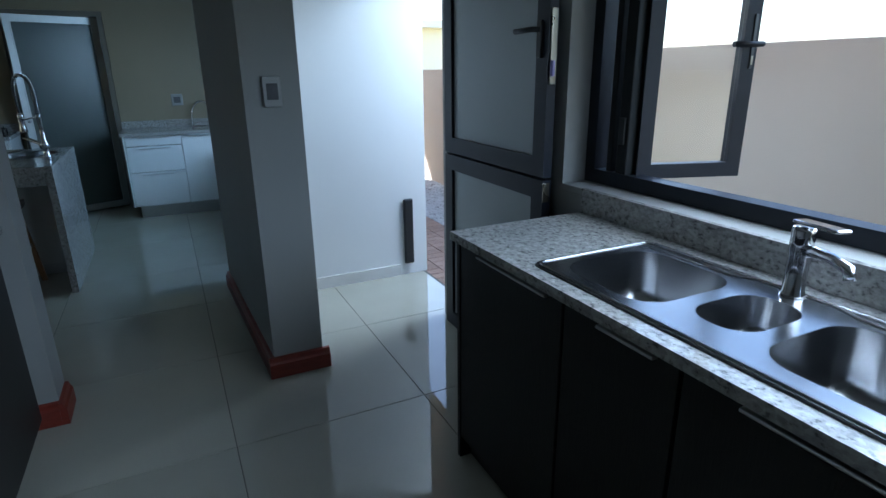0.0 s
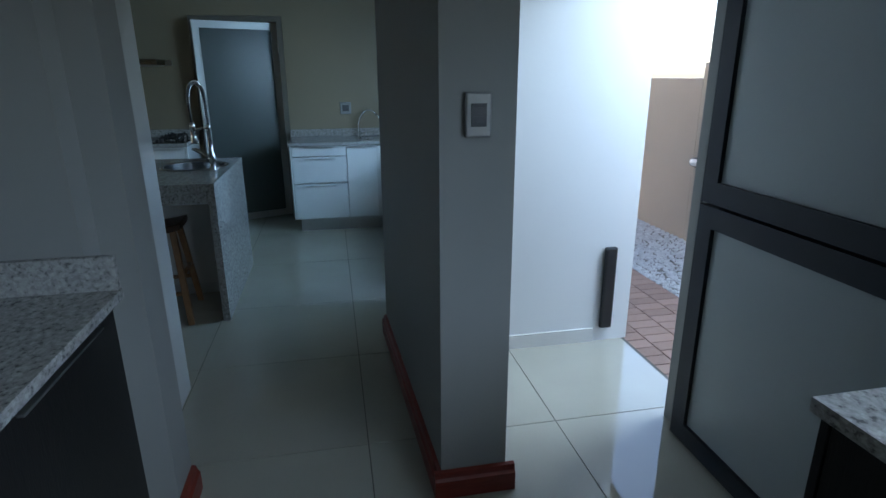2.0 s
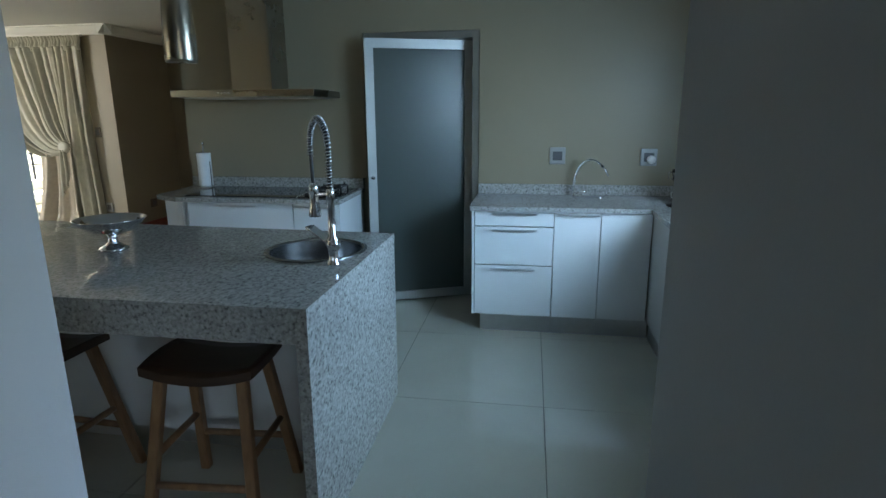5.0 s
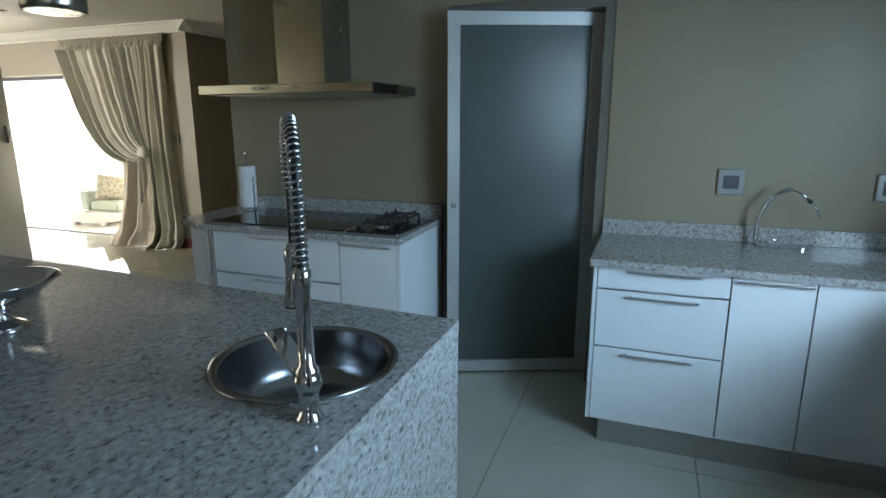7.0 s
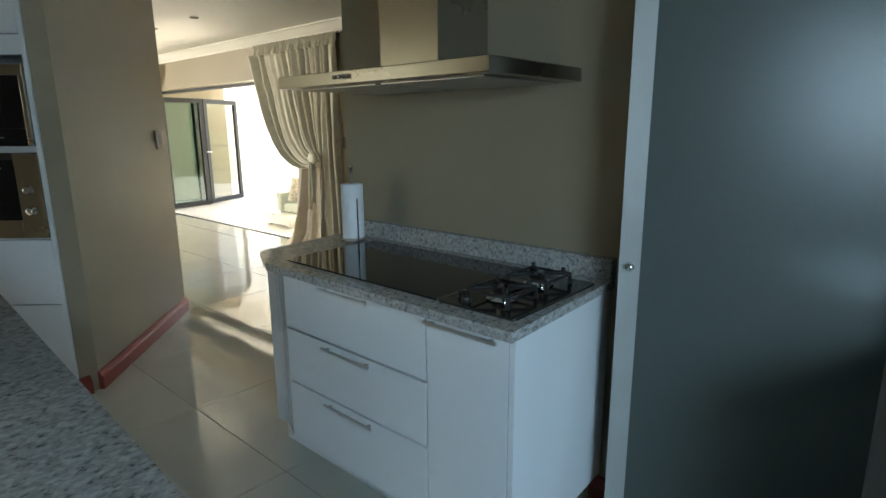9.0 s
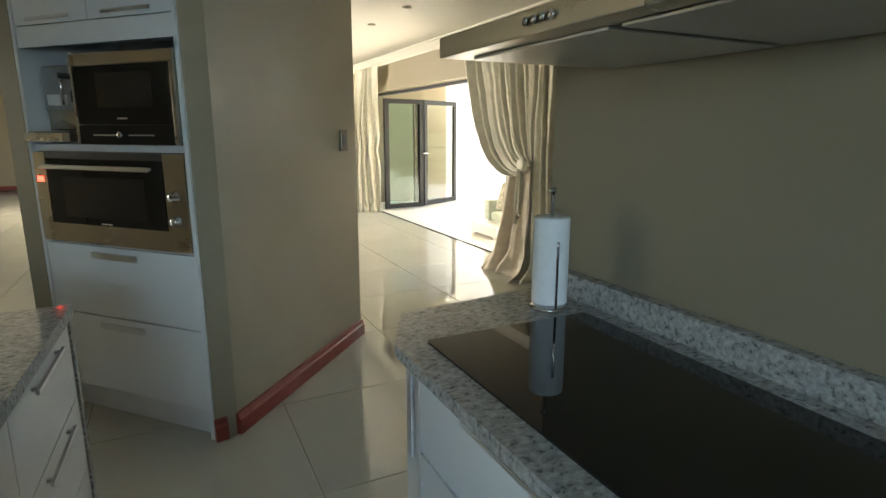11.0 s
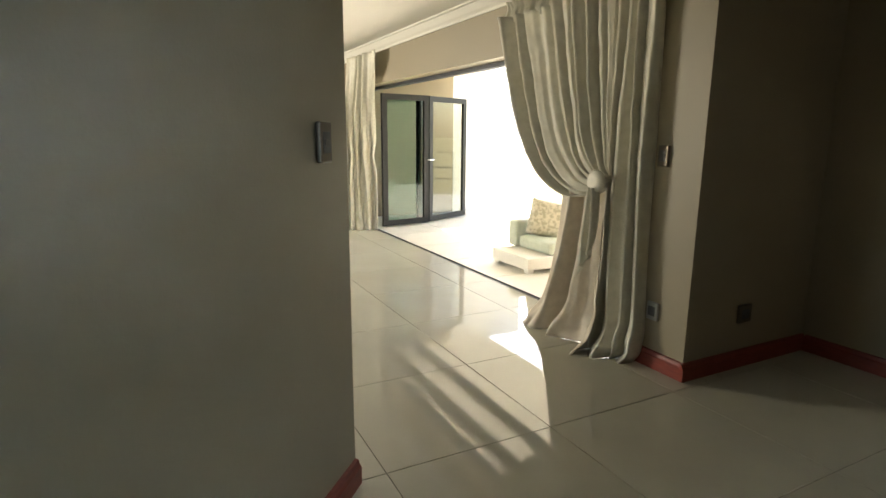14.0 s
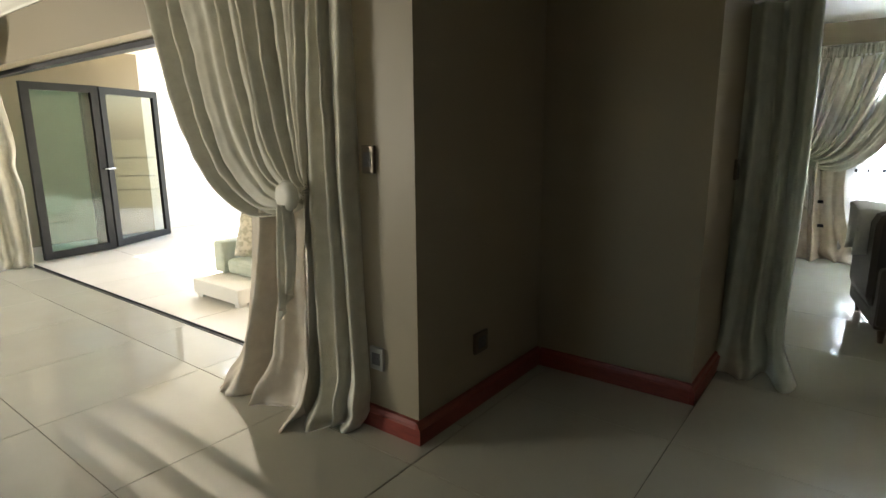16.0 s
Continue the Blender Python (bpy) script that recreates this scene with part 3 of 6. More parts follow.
# sink run along the window
GR1 = "scullery base cabinets"
for k, (ya, yb) in enumerate(((1.585, 1.005), (1.0, 0.62), (0.615, -0.02), (-0.025, -0.65), (-0.655, -1.55))):
    cab = thing("base_cabinet", 1.45, (ya + yb) / 2, 0, "black wood-grain base cabinet under the sink counter", "cabinet", GR1)
    part("body", boxes((1.19, yb, 0.10, 1.735, ya, 0.755 if yb < 1.1 and ya > -0.1 else 0.905)), M_DARK, cab)
    part("plinth", boxes((1.215, yb, 0, 1.25, ya, 0.10)), M_DARK, cab)
    dr = part("door", boxes((1.168, yb + 0.003, 0.10, 1.188, ya - 0.003, 0.90), bevel=0.0015), M_DARK, cab, "black wood-grain door")
    part("handle", flat_handle(1.150, yb + 0.06, 0.886, 1.1675, ya - 0.14, 0.895), M_HANDLE, dr, "slim aluminium edge handle")
bm = boxes((1.165, 1.585, 0.0, 1.735, 1.605, 0.908), bevel=0.001)
single("end_panel", bm, M_DARK, "black wood-grain end panel of the sink run", "panel")

B1 = rounded(1.41, 0.965, 0.167, 0.168, 0.085)
B2 = rounded(1.428, 0.670, 0.122, 0.080, 0.072)
B3 = rounded(1.42, 0.365, 0.160, 0.178, 0.085)
outer = [(1.14, -1.55), (1.735, -1.55), (1.735, 1.61), (1.14, 1.61)]
ctop = thing("granite_worktop", 1.45, 0.0, 0.91, "speckled grey granite worktop with upstand", "worktop")
part("top", slab(outer, [rounded(1.41, 0.66, 0.19, 0.485, 0.02)], 0.91, 0.94), M_GRANITE, ctop)
part("upstand", boxes((1.715, -1.55, 0.9405, 1.737, 1.61, 1.035), bevel=0.002), M_GRANITE, ctop)
sink = thing("double_sink", 1.40, 0.6, 0.94, "stainless steel sink with two bowls and a small centre bowl", "sink")
part("rim", slab(rounded(1.42, 0.51, 0.225, 0.675, 0.03), [B1, B2, B3], 0.9405, 0.946), M_SINK, sink)
ridge = bmesh.new()
edge = rounded(1.42, 0.51, 0.216, 0.666, 0.03)
tube([(x, y, 0.946) for x, y in edge + edge[:1]], 0.005, 6, ridge)
part("raised_edge", ridge, M_SINK, sink)
for outline, dep in ((B1, 0.16), (B2, 0.10), (B3, 0.16)):
    bw = part("bowl", bowl(outline, 0.944, dep, 0.78), M_SINK, sink)
    cx, cy = sum(p[0] for p in outline) / len(outline), sum(p[1] for p in outline) / len(outline)
    part("drain", lathe([(0.0, 0), (0.036, 0), (0.04, 0.003), (0.03, 0.004), (0.0, 0.002)], 20, (cx, cy, 0.944 - dep + 0.001)), M_CHROME, bw)
for k in range(6):
    part("drainer_rib", boxes((1.25 + 0.05 * k, -0.12, 0.9455, 1.262 + 0.05 * k, 0.17, 0.949), bevel=0.0015), M_SINK, sink)
gk = bmesh.new()
edge = rounded(1.42, 0.51, 0.2265, 0.6765, 0.03)
tube([(x, y, 0.9412) for x, y in edge + edge[:1]], 0.003, 6, gk)
part("gasket", gk, M_BLACK, sink, "black sealing line")
deck = [(1.598, 1.13, 0.946), (1.600, 0.87, 0.946), (1.608, 0.835, 0.946), (1.630, 0.795, 0.946), (1.634, 0.60, 0.946), (1.622, 0.565, 0.946), (1.604, 0.525, 0.946), (1.602, 0.05, 0.946)]
part("deck_ridge", tube(deck, 0.005, 6), M_SINK, sink, "pressed ridge behind the bowls")
TX, TY = 1.617, 0.690
tap = thing("mixer_tap", TX, TY, 0.946, "chrome single-lever sink mixer", "tap")
part("column", lathe([(0.030, 0), (0.030, 0.006), (0.025, 0.012), (0.0235, 0.10), (0.0255, 0.115), (0.0265, 0.165), (0.024, 0.172), (0.0, 0.173)], 28, (TX, TY, 0.946)), M_CHROME, tap)
part("spout", tube([(TX, TY, 1.060), (TX - 0.02, TY - 0.05, 1.070), (TX - 0.045, TY - 0.10, 1.073), (TX - 0.066, TY - 0.145, 1.066), (TX - 0.070, TY - 0.152, 1.045)], 0.0135, 14, radii=[0.017, 0.0145, 0.0135, 0.0135, 0.013]), M_CHROME, tap)
bm = boxes((-0.019, -0.112, -0.003, 0.019, 0.022, 0.006), bevel=0.004)
bm.transform(pose(TX, TY, 1.128, -3, 0, -18))
part("lever", bm, M_CHROME, tap, "flat chrome lever")

# counter across the scullery
lc = thing("granite_worktop", -0.63, 0.5, 0.91, "speckled grey granite worktop with upstand", "worktop")
part("top", boxes((-0.945, -1.55, 0.91, -0.315, 2.485, 0.94), bevel=0.002), M_GRANITE, lc)
part("upstand", boxes((-0.92, 2.463, 0.9405, -0.318, 2.487, 1.04), (-0.945, -1.55, 0.9405, -0.92, 2.487, 1.04), bevel=0.002), M_GRANITE, lc)
for k in range(6):
    ya, yb = 2.48 - 0.66 * k, 2.48 - 0.66 * (k + 1) + 0.004
    cab = thing("base_cabinet", -0.64, (ya + yb) / 2, 0, "black wood-grain base cabinet across from the sink", "cabinet", "scullery cabinets across from the sink")
    part("body", boxes((-0.94, yb, 0.10, -0.37, ya, 0.905)), M_DARK, cab)
    part("plinth", boxes((-0.43, yb, 0, -0.40, ya, 0.10)), M_DARK, cab)
    dr = part("door", boxes((-0.368, yb + 0.002, 0.10, -0.348, ya - 0.002, 0.90), bevel=0.0015), M_DARK, cab, "black wood-grain door")
    part("handle", flat_handle(-0.3475, yb + 0.12, 0.872, -0.330, ya - 0.12, 0.880), M_HANDLE, dr, "slim aluminium edge handle")


def plate(name, x, y, z, rz, w, h, label, face=M_PLATE, insert=M_PLATE_D, toggles=1, category="switch"):
    """A wall plate that faces -y before it is turned."""
    ob = thing(name, x, y, z, label, category, rz=rz)
    part("cover", boxes((-w / 2, -0.020, -h / 2, w / 2, -0.001, h / 2), bevel=0.006), face, ob, local=True)
    part("insert", boxes((-w * 0.3, -0.0225, -h * 0.26, w * 0.3, -0.0202, h * 0.26), bevel=0.001), insert, ob, "dark grey insert", local=True)
    for k in range(toggles):
        zz = (k - (toggles - 1) / 2) * h * 0.2
        part("rocker", boxes((-w * 0.2, -0.0255, zz - h * 0.07, w * 0.2, -0.0227, zz + h * 0.07), bevel=0.001), insert, ob, local=True)
    return ob


plate("light_switch", 0.740, 2.562, 1.397, 0, 0.082, 0.134, "silver switch plate with grey rockers on the grey pillar", toggles=2)

# white tall cabinet beside the passage
tall = thing("tall_cabinet", -0.80, 3.17, 0, "tall gloss white cabinet beside the passage", "cabinet")
part("body", boxes((-1.128, 2.785, 0.0, -0.508, 3.53, 2.30)), M_BODY, tall)
part("side_panel", boxes((-0.507, 2.783, 0.0, -0.486, 3.552, 2.32), bevel=0.002), M_GLOSS, tall, "gloss white side panel")
for x0, x1 in ((-1.125, -0.820), (-0.816, -0.510)):
    dr = part("door", boxes((x0, 3.532, 0.1, x1, 3.552, 2.30), bevel=0.002), M_GLOSS, tall, "gloss white door")
    part("handle", boxes((x1 - 0.04, 3.553, 1.0, x1 - 0.03, 3.57, 1.3), bevel=0.003), M_HANDLE, dr)

# ---- kitchen ----
kwin = thing("window_2", 1.80, 4.95, 1.08, "charcoal framed kitchen window over the side counter", "window")
kwin["kind"] = "structure"
part("window_frame", rect_frame(bmesh.new(), (1.76, 5.56), (1.76, 4.35), 1.08, 2.10, 0.06, 0.06), M_CHAR, kwin)
part("mullion", boxes((1.735, 4.93, 1.14, 1.785, 4.98, 2.04), bevel=0.003), M_CHAR, kwin)

# pantry door, standing ajar
pf = bmesh.new()
rect_frame(pf, (-0.137, 7.235), (-1.028, 7.235), 0.0, 2.098, 0.05, 0.15, "lrt")
structure("trim_pantry_frame", pf, M_BRONZE, "dark bronze pantry door frame", "door frame")
pd = thing("door_2", -0.2, 7.32, 0, "silver framed pantry door with frosted glass, ajar", "door")
pd["kind"] = "structure"
PL, PR = (-0.978, 7.0), (-0.205, 7.318)
leaf = part("leaf_frame", rect_frame(bmesh.new(), PL, PR, 0.015, 2.044, 0.058, 0.042), M_ALU, pd, "silver aluminium leaf frame")
dl = (Vector(PR) - Vector(PL)).normalized()
ga, gb = Vector(PL) + dl * 0.056, Vector(PR) - dl * 0.056
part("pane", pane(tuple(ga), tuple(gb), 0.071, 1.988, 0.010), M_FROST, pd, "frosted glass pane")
bead = rect_frame(bmesh.new(), tuple(ga), tuple(gb), 0.073, 1.986, 0.010, 0.05)
part("glazing_bead", bead, M_ALU, pd)
nrm = Vector((dl.y, -dl.x))
hp = Vector(PL) + dl * 0.034 + nrm * 0.024
part("lock", lathe([(0.0, 0), (0.016, 0), (0.016, 0.006), (0.008, 0.02), (0.0, 0.02)], 16, (hp.x, hp.y, 1.02), tilt=pose(0, 0, 0, 90, 0, 25)), M_CHROME, pd, "small chrome lock")
for z in (0.3, 1.75):
    part("hinge", lathe([(0.009, 0), (0.009, 0.1)], 10, (PR[0] + 0.008, PR[1] - 0.02, z)), M_ALU, pd)


def drawer_front(parent, x0, x1, z0, z1, y, handle=None, name="drawer", mat=M_GLOSS):
    """A front that faces -y; handle gives the span and height of its bar."""
    ob = part(name, boxes((x0 + 0.002, y, z0 + 0.0015, x1 - 0.002, y + 0.019, z1 - 0.0035), bevel=0.0015), mat, parent, "gloss white front")
    if handle:
        ha, hb, hz = handle
        bm = boxes((ha, y - 0.024, hz - 0.005, hb, y - 0.016, hz + 0.005), (ha + 0.02, y - 0.017, hz - 0.004, ha + 0.032, y, hz + 0.004), (hb - 0.032, y - 0.017, hz - 0.004, hb - 0.02, y, hz + 0.004), bevel=0.0015)
        part("handle", bm, M_HANDLE, ob, "satin aluminium bar handle")
    return ob


# stove run
stv = thing("stove_cabinet", -1.75, 6.8, 0, "gloss white stove base cabinet with deep drawers", "cabinet")
part("body", boxes((-2.40, 6.54, 0.135, -1.085, 7.13, 0.892)), M_BODY, stv)
part("side_panel", prism([(-1.060, 6.49), (-1.041, 6.49), (-1.062, 7.13), (-1.082, 7.13)], 0.135, 0.892), M_GLOSS, stv, "gloss white side panel")
part("plinth", boxes((-2.42, 6.60, 0.0, -1.07, 6.62, 0.134)), M_BODY, stv, "cream plinth")
drawer_front(stv, -2.195, -1.388, 0.655, 0.890, 6.49, (-1.935, -1.655, 0.868))
drawer_front(stv, -2.195, -1.388, 0.413, 0.650, 6.49, (-1.935, -1.655, 0.628))
drawer_front(stv, -2.195, -1.388, 0.138, 0.408, 6.49, (-1.935, -1.655, 0.386))
drawer_front(stv, -1.385, -1.062, 0.138, 0.890, 6.49, (-1.38, -1.095, 0.868), "door")
bm = prism([(-2.448, 6.60), (-2.198, 6.492), (-2.198, 6.512), (-2.43, 6.62)], 0.138, 0.890)
bd = part("door", bm, M_GLOSS, stv, "angled gloss white end door")
part("side_panel", prism([(-2.448, 6.602), (-2.425, 6.622), (-2.425, 7.13), (-2.448, 7.13)], 0.138, 0.892), M_GLOSS, stv)
part("handle", boxes((-2.243, 6.480, 0.62, -2.223, 6.492, 0.885), bevel=0.003), M_HANDLE, bd, "upright satin aluminium handle")
st = thing("granite_worktop", -1.75, 6.8, 0.895, "speckled grey granite stove worktop with upstand", "worktop")
part("top", prism([(-2.485, 6.56), (-2.26, 6.452), (-1.028, 6.452), (-1.050, 7.14), (-2.54, 7.14)], 0.893, 0.925), M_GRANITE, st)
part("upstand", boxes((-2.535, 7.105, 0.9255, -1.052, 7.147, 1.003), bevel=0.002), M_GRANITE, st)

hob = thing("glass_hob", -1.8, 6.78, 0.925, "black glass electric hob set in granite", "hob")
part("plate", slab(rounded(-1.805, 6.785, 0.432, 0.255, 0.012, 3), [], 0.9255, 0.931), M_BGLASS, hob)
part("trim", boxes((-1.374, 6.53, 0.9255, -1.371, 7.04, 0.932)), M_STEEL, hob)
gas = thing("gas_hob", -1.22, 6.75, 0.925, "two-burner gas hob with cast iron grates", "hob")
part("plate", slab(rounded(-1.218, 6.775, 0.148, 0.25, 0.012, 3), [], 0.9255, 0.932), material("dark_steel", (0.035, 0.03, 0.026), 0.10, 0.3, colour2=(0.045, 0.04, 0.034), grain=40), gas)
for by in (6.665, 6.885):
    bn = part("burner", lathe([(0.052, 0), (0.05, 0.006), (0.034, 0.008), (0.034, 0.016), (0.0, 0.017)], 24, (-1.215, by, 0.932)), M_CHROME, gas, "bright steel burner")
    part("cap", lathe([(0.03, 0), (0.031, 0.005), (0.027, 0.009), (0.0, 0.01)], 24, (-1.215, by, 0.949)), M_IRON, bn, "black burner cap")
    g = bmesh.new()
    for a in range(4):
        an = radians(45 + 90 * a)
        c, s2 = math.cos(an), math.sin(an)
        tube([(-1.215 + 0.018 * c, by + 0.018 * s2, 0.972), (-1.215 + 0.085 * c, by + 0.085 * s2, 0.972), (-1.215 + 0.108 * c, by + 0.108 * s2, 0.968), (-1.215 + 0.112 * c, by + 0.112 * s2, 0.932)], 0.0075, 6, g)
        tube([(-1.215 + 0.085 * c, by + 0.085 * s2, 0.965), (-1.215 + 0.085 * c, by + 0.085 * s2, 0.99)], 0.007, 6, g)
    sq = [(-1.215 + dx * 0.079, by + dy * 0.079, 0.966) for dx, dy in ((1, 1), (-1, 1), (-1, -1), (1, -1), (1, 1))]
    for a, b in zip(sq, sq[1:]):
        tube([a, b], 0.0048, 6, g)
    part("grate", g, M_IRON, gas, "cast iron pan support")
for ky in (6.60, 6.565):
    part("knob", lathe([(0.016, 0), (0.015, 0.018), (0.012, 0.02), (0.0, 0.02)], 16, (-1.325, ky + 0.0, 0.932) if ky > 6.58 else (-1.28, 6.565, 0.932)), M_BLACK, gas, "black knob")

roll = thing("paper_towel_holder", -2.335, 6.985, 0.925, "white paper towel roll on a chrome stand", "paper towel")
part("base", lathe([(0.06, 0), (0.06, 0.008), (0.05, 0.014), (0.0, 0.015)], 28, (-2.335, 6.985, 0.9255)), M_CHROME, roll)
part("rod", lathe([(0.006, 0), (0.006, 0.33), (0.011, 0.335), (0.011, 0.35), (0.0, 0.355)], 12, (-2.335, 6.985, 0.94)), M_CHROME, roll)
part("paper", lathe([(0.02, 0), (0.052, 0), (0.0535, 0.004), (0.0535, 0.256), (0.052, 0.26), (0.02, 0.26)], 32, (-2.335, 6.985, 0.945)), M_PAPER, roll, "white paper roll")
part("side_rod", tube([(-2.275, 6.965, 0.94), (-2.275, 6.965, 1.13), (-2.277, 6.966, 1.14)], 0.004, 8), M_CHROME, roll)

hood = thing("cooker_hood", -1.77, 6.87, 1.6, "brushed steel chimney cooker hood", "cooker hood")
part("canopy", boxes((-2.305, 6.60, 1.625, -1.225, 7.147, 1.672), bevel=0.003), M_STEEL, hood)
part("chimney", boxes((-1.96, 6.85, 1.674, -1.645, 7.147, CEIL - 0.002), bevel=0.004), M_STEEL, hood, "tall brushed steel chimney")
part("filter", boxes((-2.24, 6.66, 1.618, -1.78, 7.10, 1.6245), (-1.75, 6.66, 1.618, -1.29, 7.10, 1.6245), bevel=0.002), M_HANDLE, hood, "metal grease filter")
for k in range(4):
    part("button", lathe([(0.008, 0), (0.008, 0.006), (0.006, 0.008), (0.0, 0.008)], 12, (-1.93 + 0.026 * k, 6.599, 1.650), tilt=pose(0, 0, 0, 90, 0, 0)), M_CHROME, hood)

# corner cabinets with the small sink tap
cb = thing("drawer_cabinet", 0.17, 6.8, 0, "gloss white three-drawer base cabinet", "cabinet", "white kitchen base cabinets")
part("body", boxes((-0.10, 6.57, 0.125, 0.43, 7.13, 0.862)), M_BODY, cb)
part("side_panel", boxes((-0.118, 6.522, 0.125, -0.1015, 7.13, 0.862), bevel=0.001), M_GLOSS, cb)
part("plinth", boxes((-0.06, 6.55, 0.0, 0.43, 6.57, 0.124)), M_HANDLE, cb, "grey metal plinth")
drawer_front(cb, -0.10, 0.43, 0.762, 0.862, 6.52, (0.02, 0.32, 0.845))
drawer_front(cb, -0.10, 0.43, 0.492, 0.758, 6.52, (0.018, 0.318, 0.733))
drawer_front(cb, -0.10, 0.43, 0.127, 0.488, 6.52, (0.012, 0.312, 0.462))
for x0, x1, hd in ((0.432, 0.733, (0.45, 0.72, 0.845)), (0.735, 1.058, None)):
    cb = thing("base_cabinet", (x0 + x1) / 2, 6.8, 0, "gloss white single-door base cabinet", "cabinet", "white kitchen base cabinets")
    part("body", boxes((x0, 6.57, 0.125, x1, 7.13, 0.862)), M_BODY, cb)
    part("plinth", boxes((x0, 6.55, 0.0, x1 + (0.02 if x1 > 1 else 0), 6.57, 0.124)), M_HANDLE, cb, "grey metal plinth")
    drawer_front(cb, x0, x1, 0.127, 0.862, 6.52, hd, "door")
for k in range(5):
    yb, ya = 6.535 - 0.5 * (k + 1), 6.535 - 0.5 * k - 0.003
    cb = thing("base_cabinet", 1.35, (ya + yb) / 2, 0, "gloss white base cabinet under the kitchen window", "cabinet", "white window-side cabinets")
    part("body", boxes((1.085, yb, 0.125, 1.655, ya, 0.862)), M_BODY, cb)
    part("plinth", boxes((1.085, yb, 0.0, 1.10, ya, 0.124)), M_HANDLE, cb, "grey metal plinth")
    part("door", boxes((1.063, yb + 0.002, 0.127, 1.083, ya - 0.002, 0.862), bevel=0.0015), M_GLOSS, cb, "gloss white door")
ct = thing("granite_worktop", 0.8, 6.8, 0.865, "speckled grey granite corner worktop with upstand", "worktop")
part("top", prism([(-0.135, 6.492), (1.043, 6.492), (1.043, 4.04), (1.655, 4.04), (1.655, 7.145), (-0.135, 7.145)], 0.864, 0.895), M_GRANITE, ct)
part("upstand", boxes((-0.133, 7.122, 0.8955, 1.63, 7.147, 0.973), (1.632, 4.04, 0.8955, 1.657, 7.147, 0.973), bevel=0.002), M_GRANITE, ct)

plate("power_socket", 0.462, 7.15, 1.187, 0, 0.118, 0.126, "silver single socket plate above the worktop", category="socket")
pl2 = plate("power_socket", 1.122, 7.15, 1.18, 0, 0.118, 0.126, "silver single socket plate with a white plug in it", category="socket")
part("plug", lathe([(0.026, 0), (0.03, 0.01), (0.03, 0.035), (0.022, 0.045), (0.0, 0.046)], 20, (0.012, -0.026, -0.015), tilt=pose(0, 0, 0, 90, 0, 0)), M_WHITE, pl2, "white round plug", local=True)


def spring(path, r, wire, turns, bm=None, seg=6):
    """A coil wound round a path of points."""
    pts = [Vector(p) for p in path]
    n = turns * 8
    out = []
    for i in range(n + 1):
        f = i / n * (len(pts) - 1)
        k = min(int(f), len(pts) - 2)
        c = pts[k].lerp(pts[k + 1], f - k)
        d = (pts[k + 1] - pts[k]).normalized()
        u = d.orthogonal().normalized() if abs(d.z) < 0.2 else Vector((1, 0, 0)) - d * d.x
        u.normalize()
        w = d.cross(u)
        a = 2 * math.pi * turns * i / n
        out.append(c + r * (math.cos(a) * u + math.sin(a) * w))
    return tube(out, wire, seg, bm)


tp = thing("filter_tap", 0.61, 7.06, 0.895, "small chrome sprung gooseneck tap with a base tray", "tap")
arc = [(0.585, 7.05, 0.90 + 0.02 * k) for k in range(4)] + [(0.70 - 0.115 * math.cos(radians(a)), 7.05 - 0.0003 * a, 0.98 + 0.19 * math.sin(radians(a))) for a in range(0, 131, 10)]
part("spout", tube(arc, 0.006, 8), M_CHROME, tp)
part("spring", spring(arc[1:14], 0.010, 0.0026, 30), M_CHROME, tp, "coiled chrome spring")
e = arc[-1]
part("collar", tube([e, (e[0] + 0.012, e[1], e[2] - 0.006)], 0.010, 10), M_BLACK, tp, "black collar")
part("nozzle", tube([(e[0] + 0.008, e[1], e[2] - 0.004), (e[0] + 0.03, e[1] - 0.005, e[2] - 0.03), (e[0] + 0.052, e[1] - 0.01, e[2] - 0.075)], 0.006, 8), M_CHROME, tp)
part("tray", prism(rounded(0.69, 7.03, 0.115, 0.035, 0.034), 0.8955, 0.903), M_CHROME, tp)
part("lever", tube([(0.60, 7.04, 0.915), (0.64, 7.03, 0.935), (0.68, 7.02, 0.932)], 0.006, 8), M_CHROME, tp)

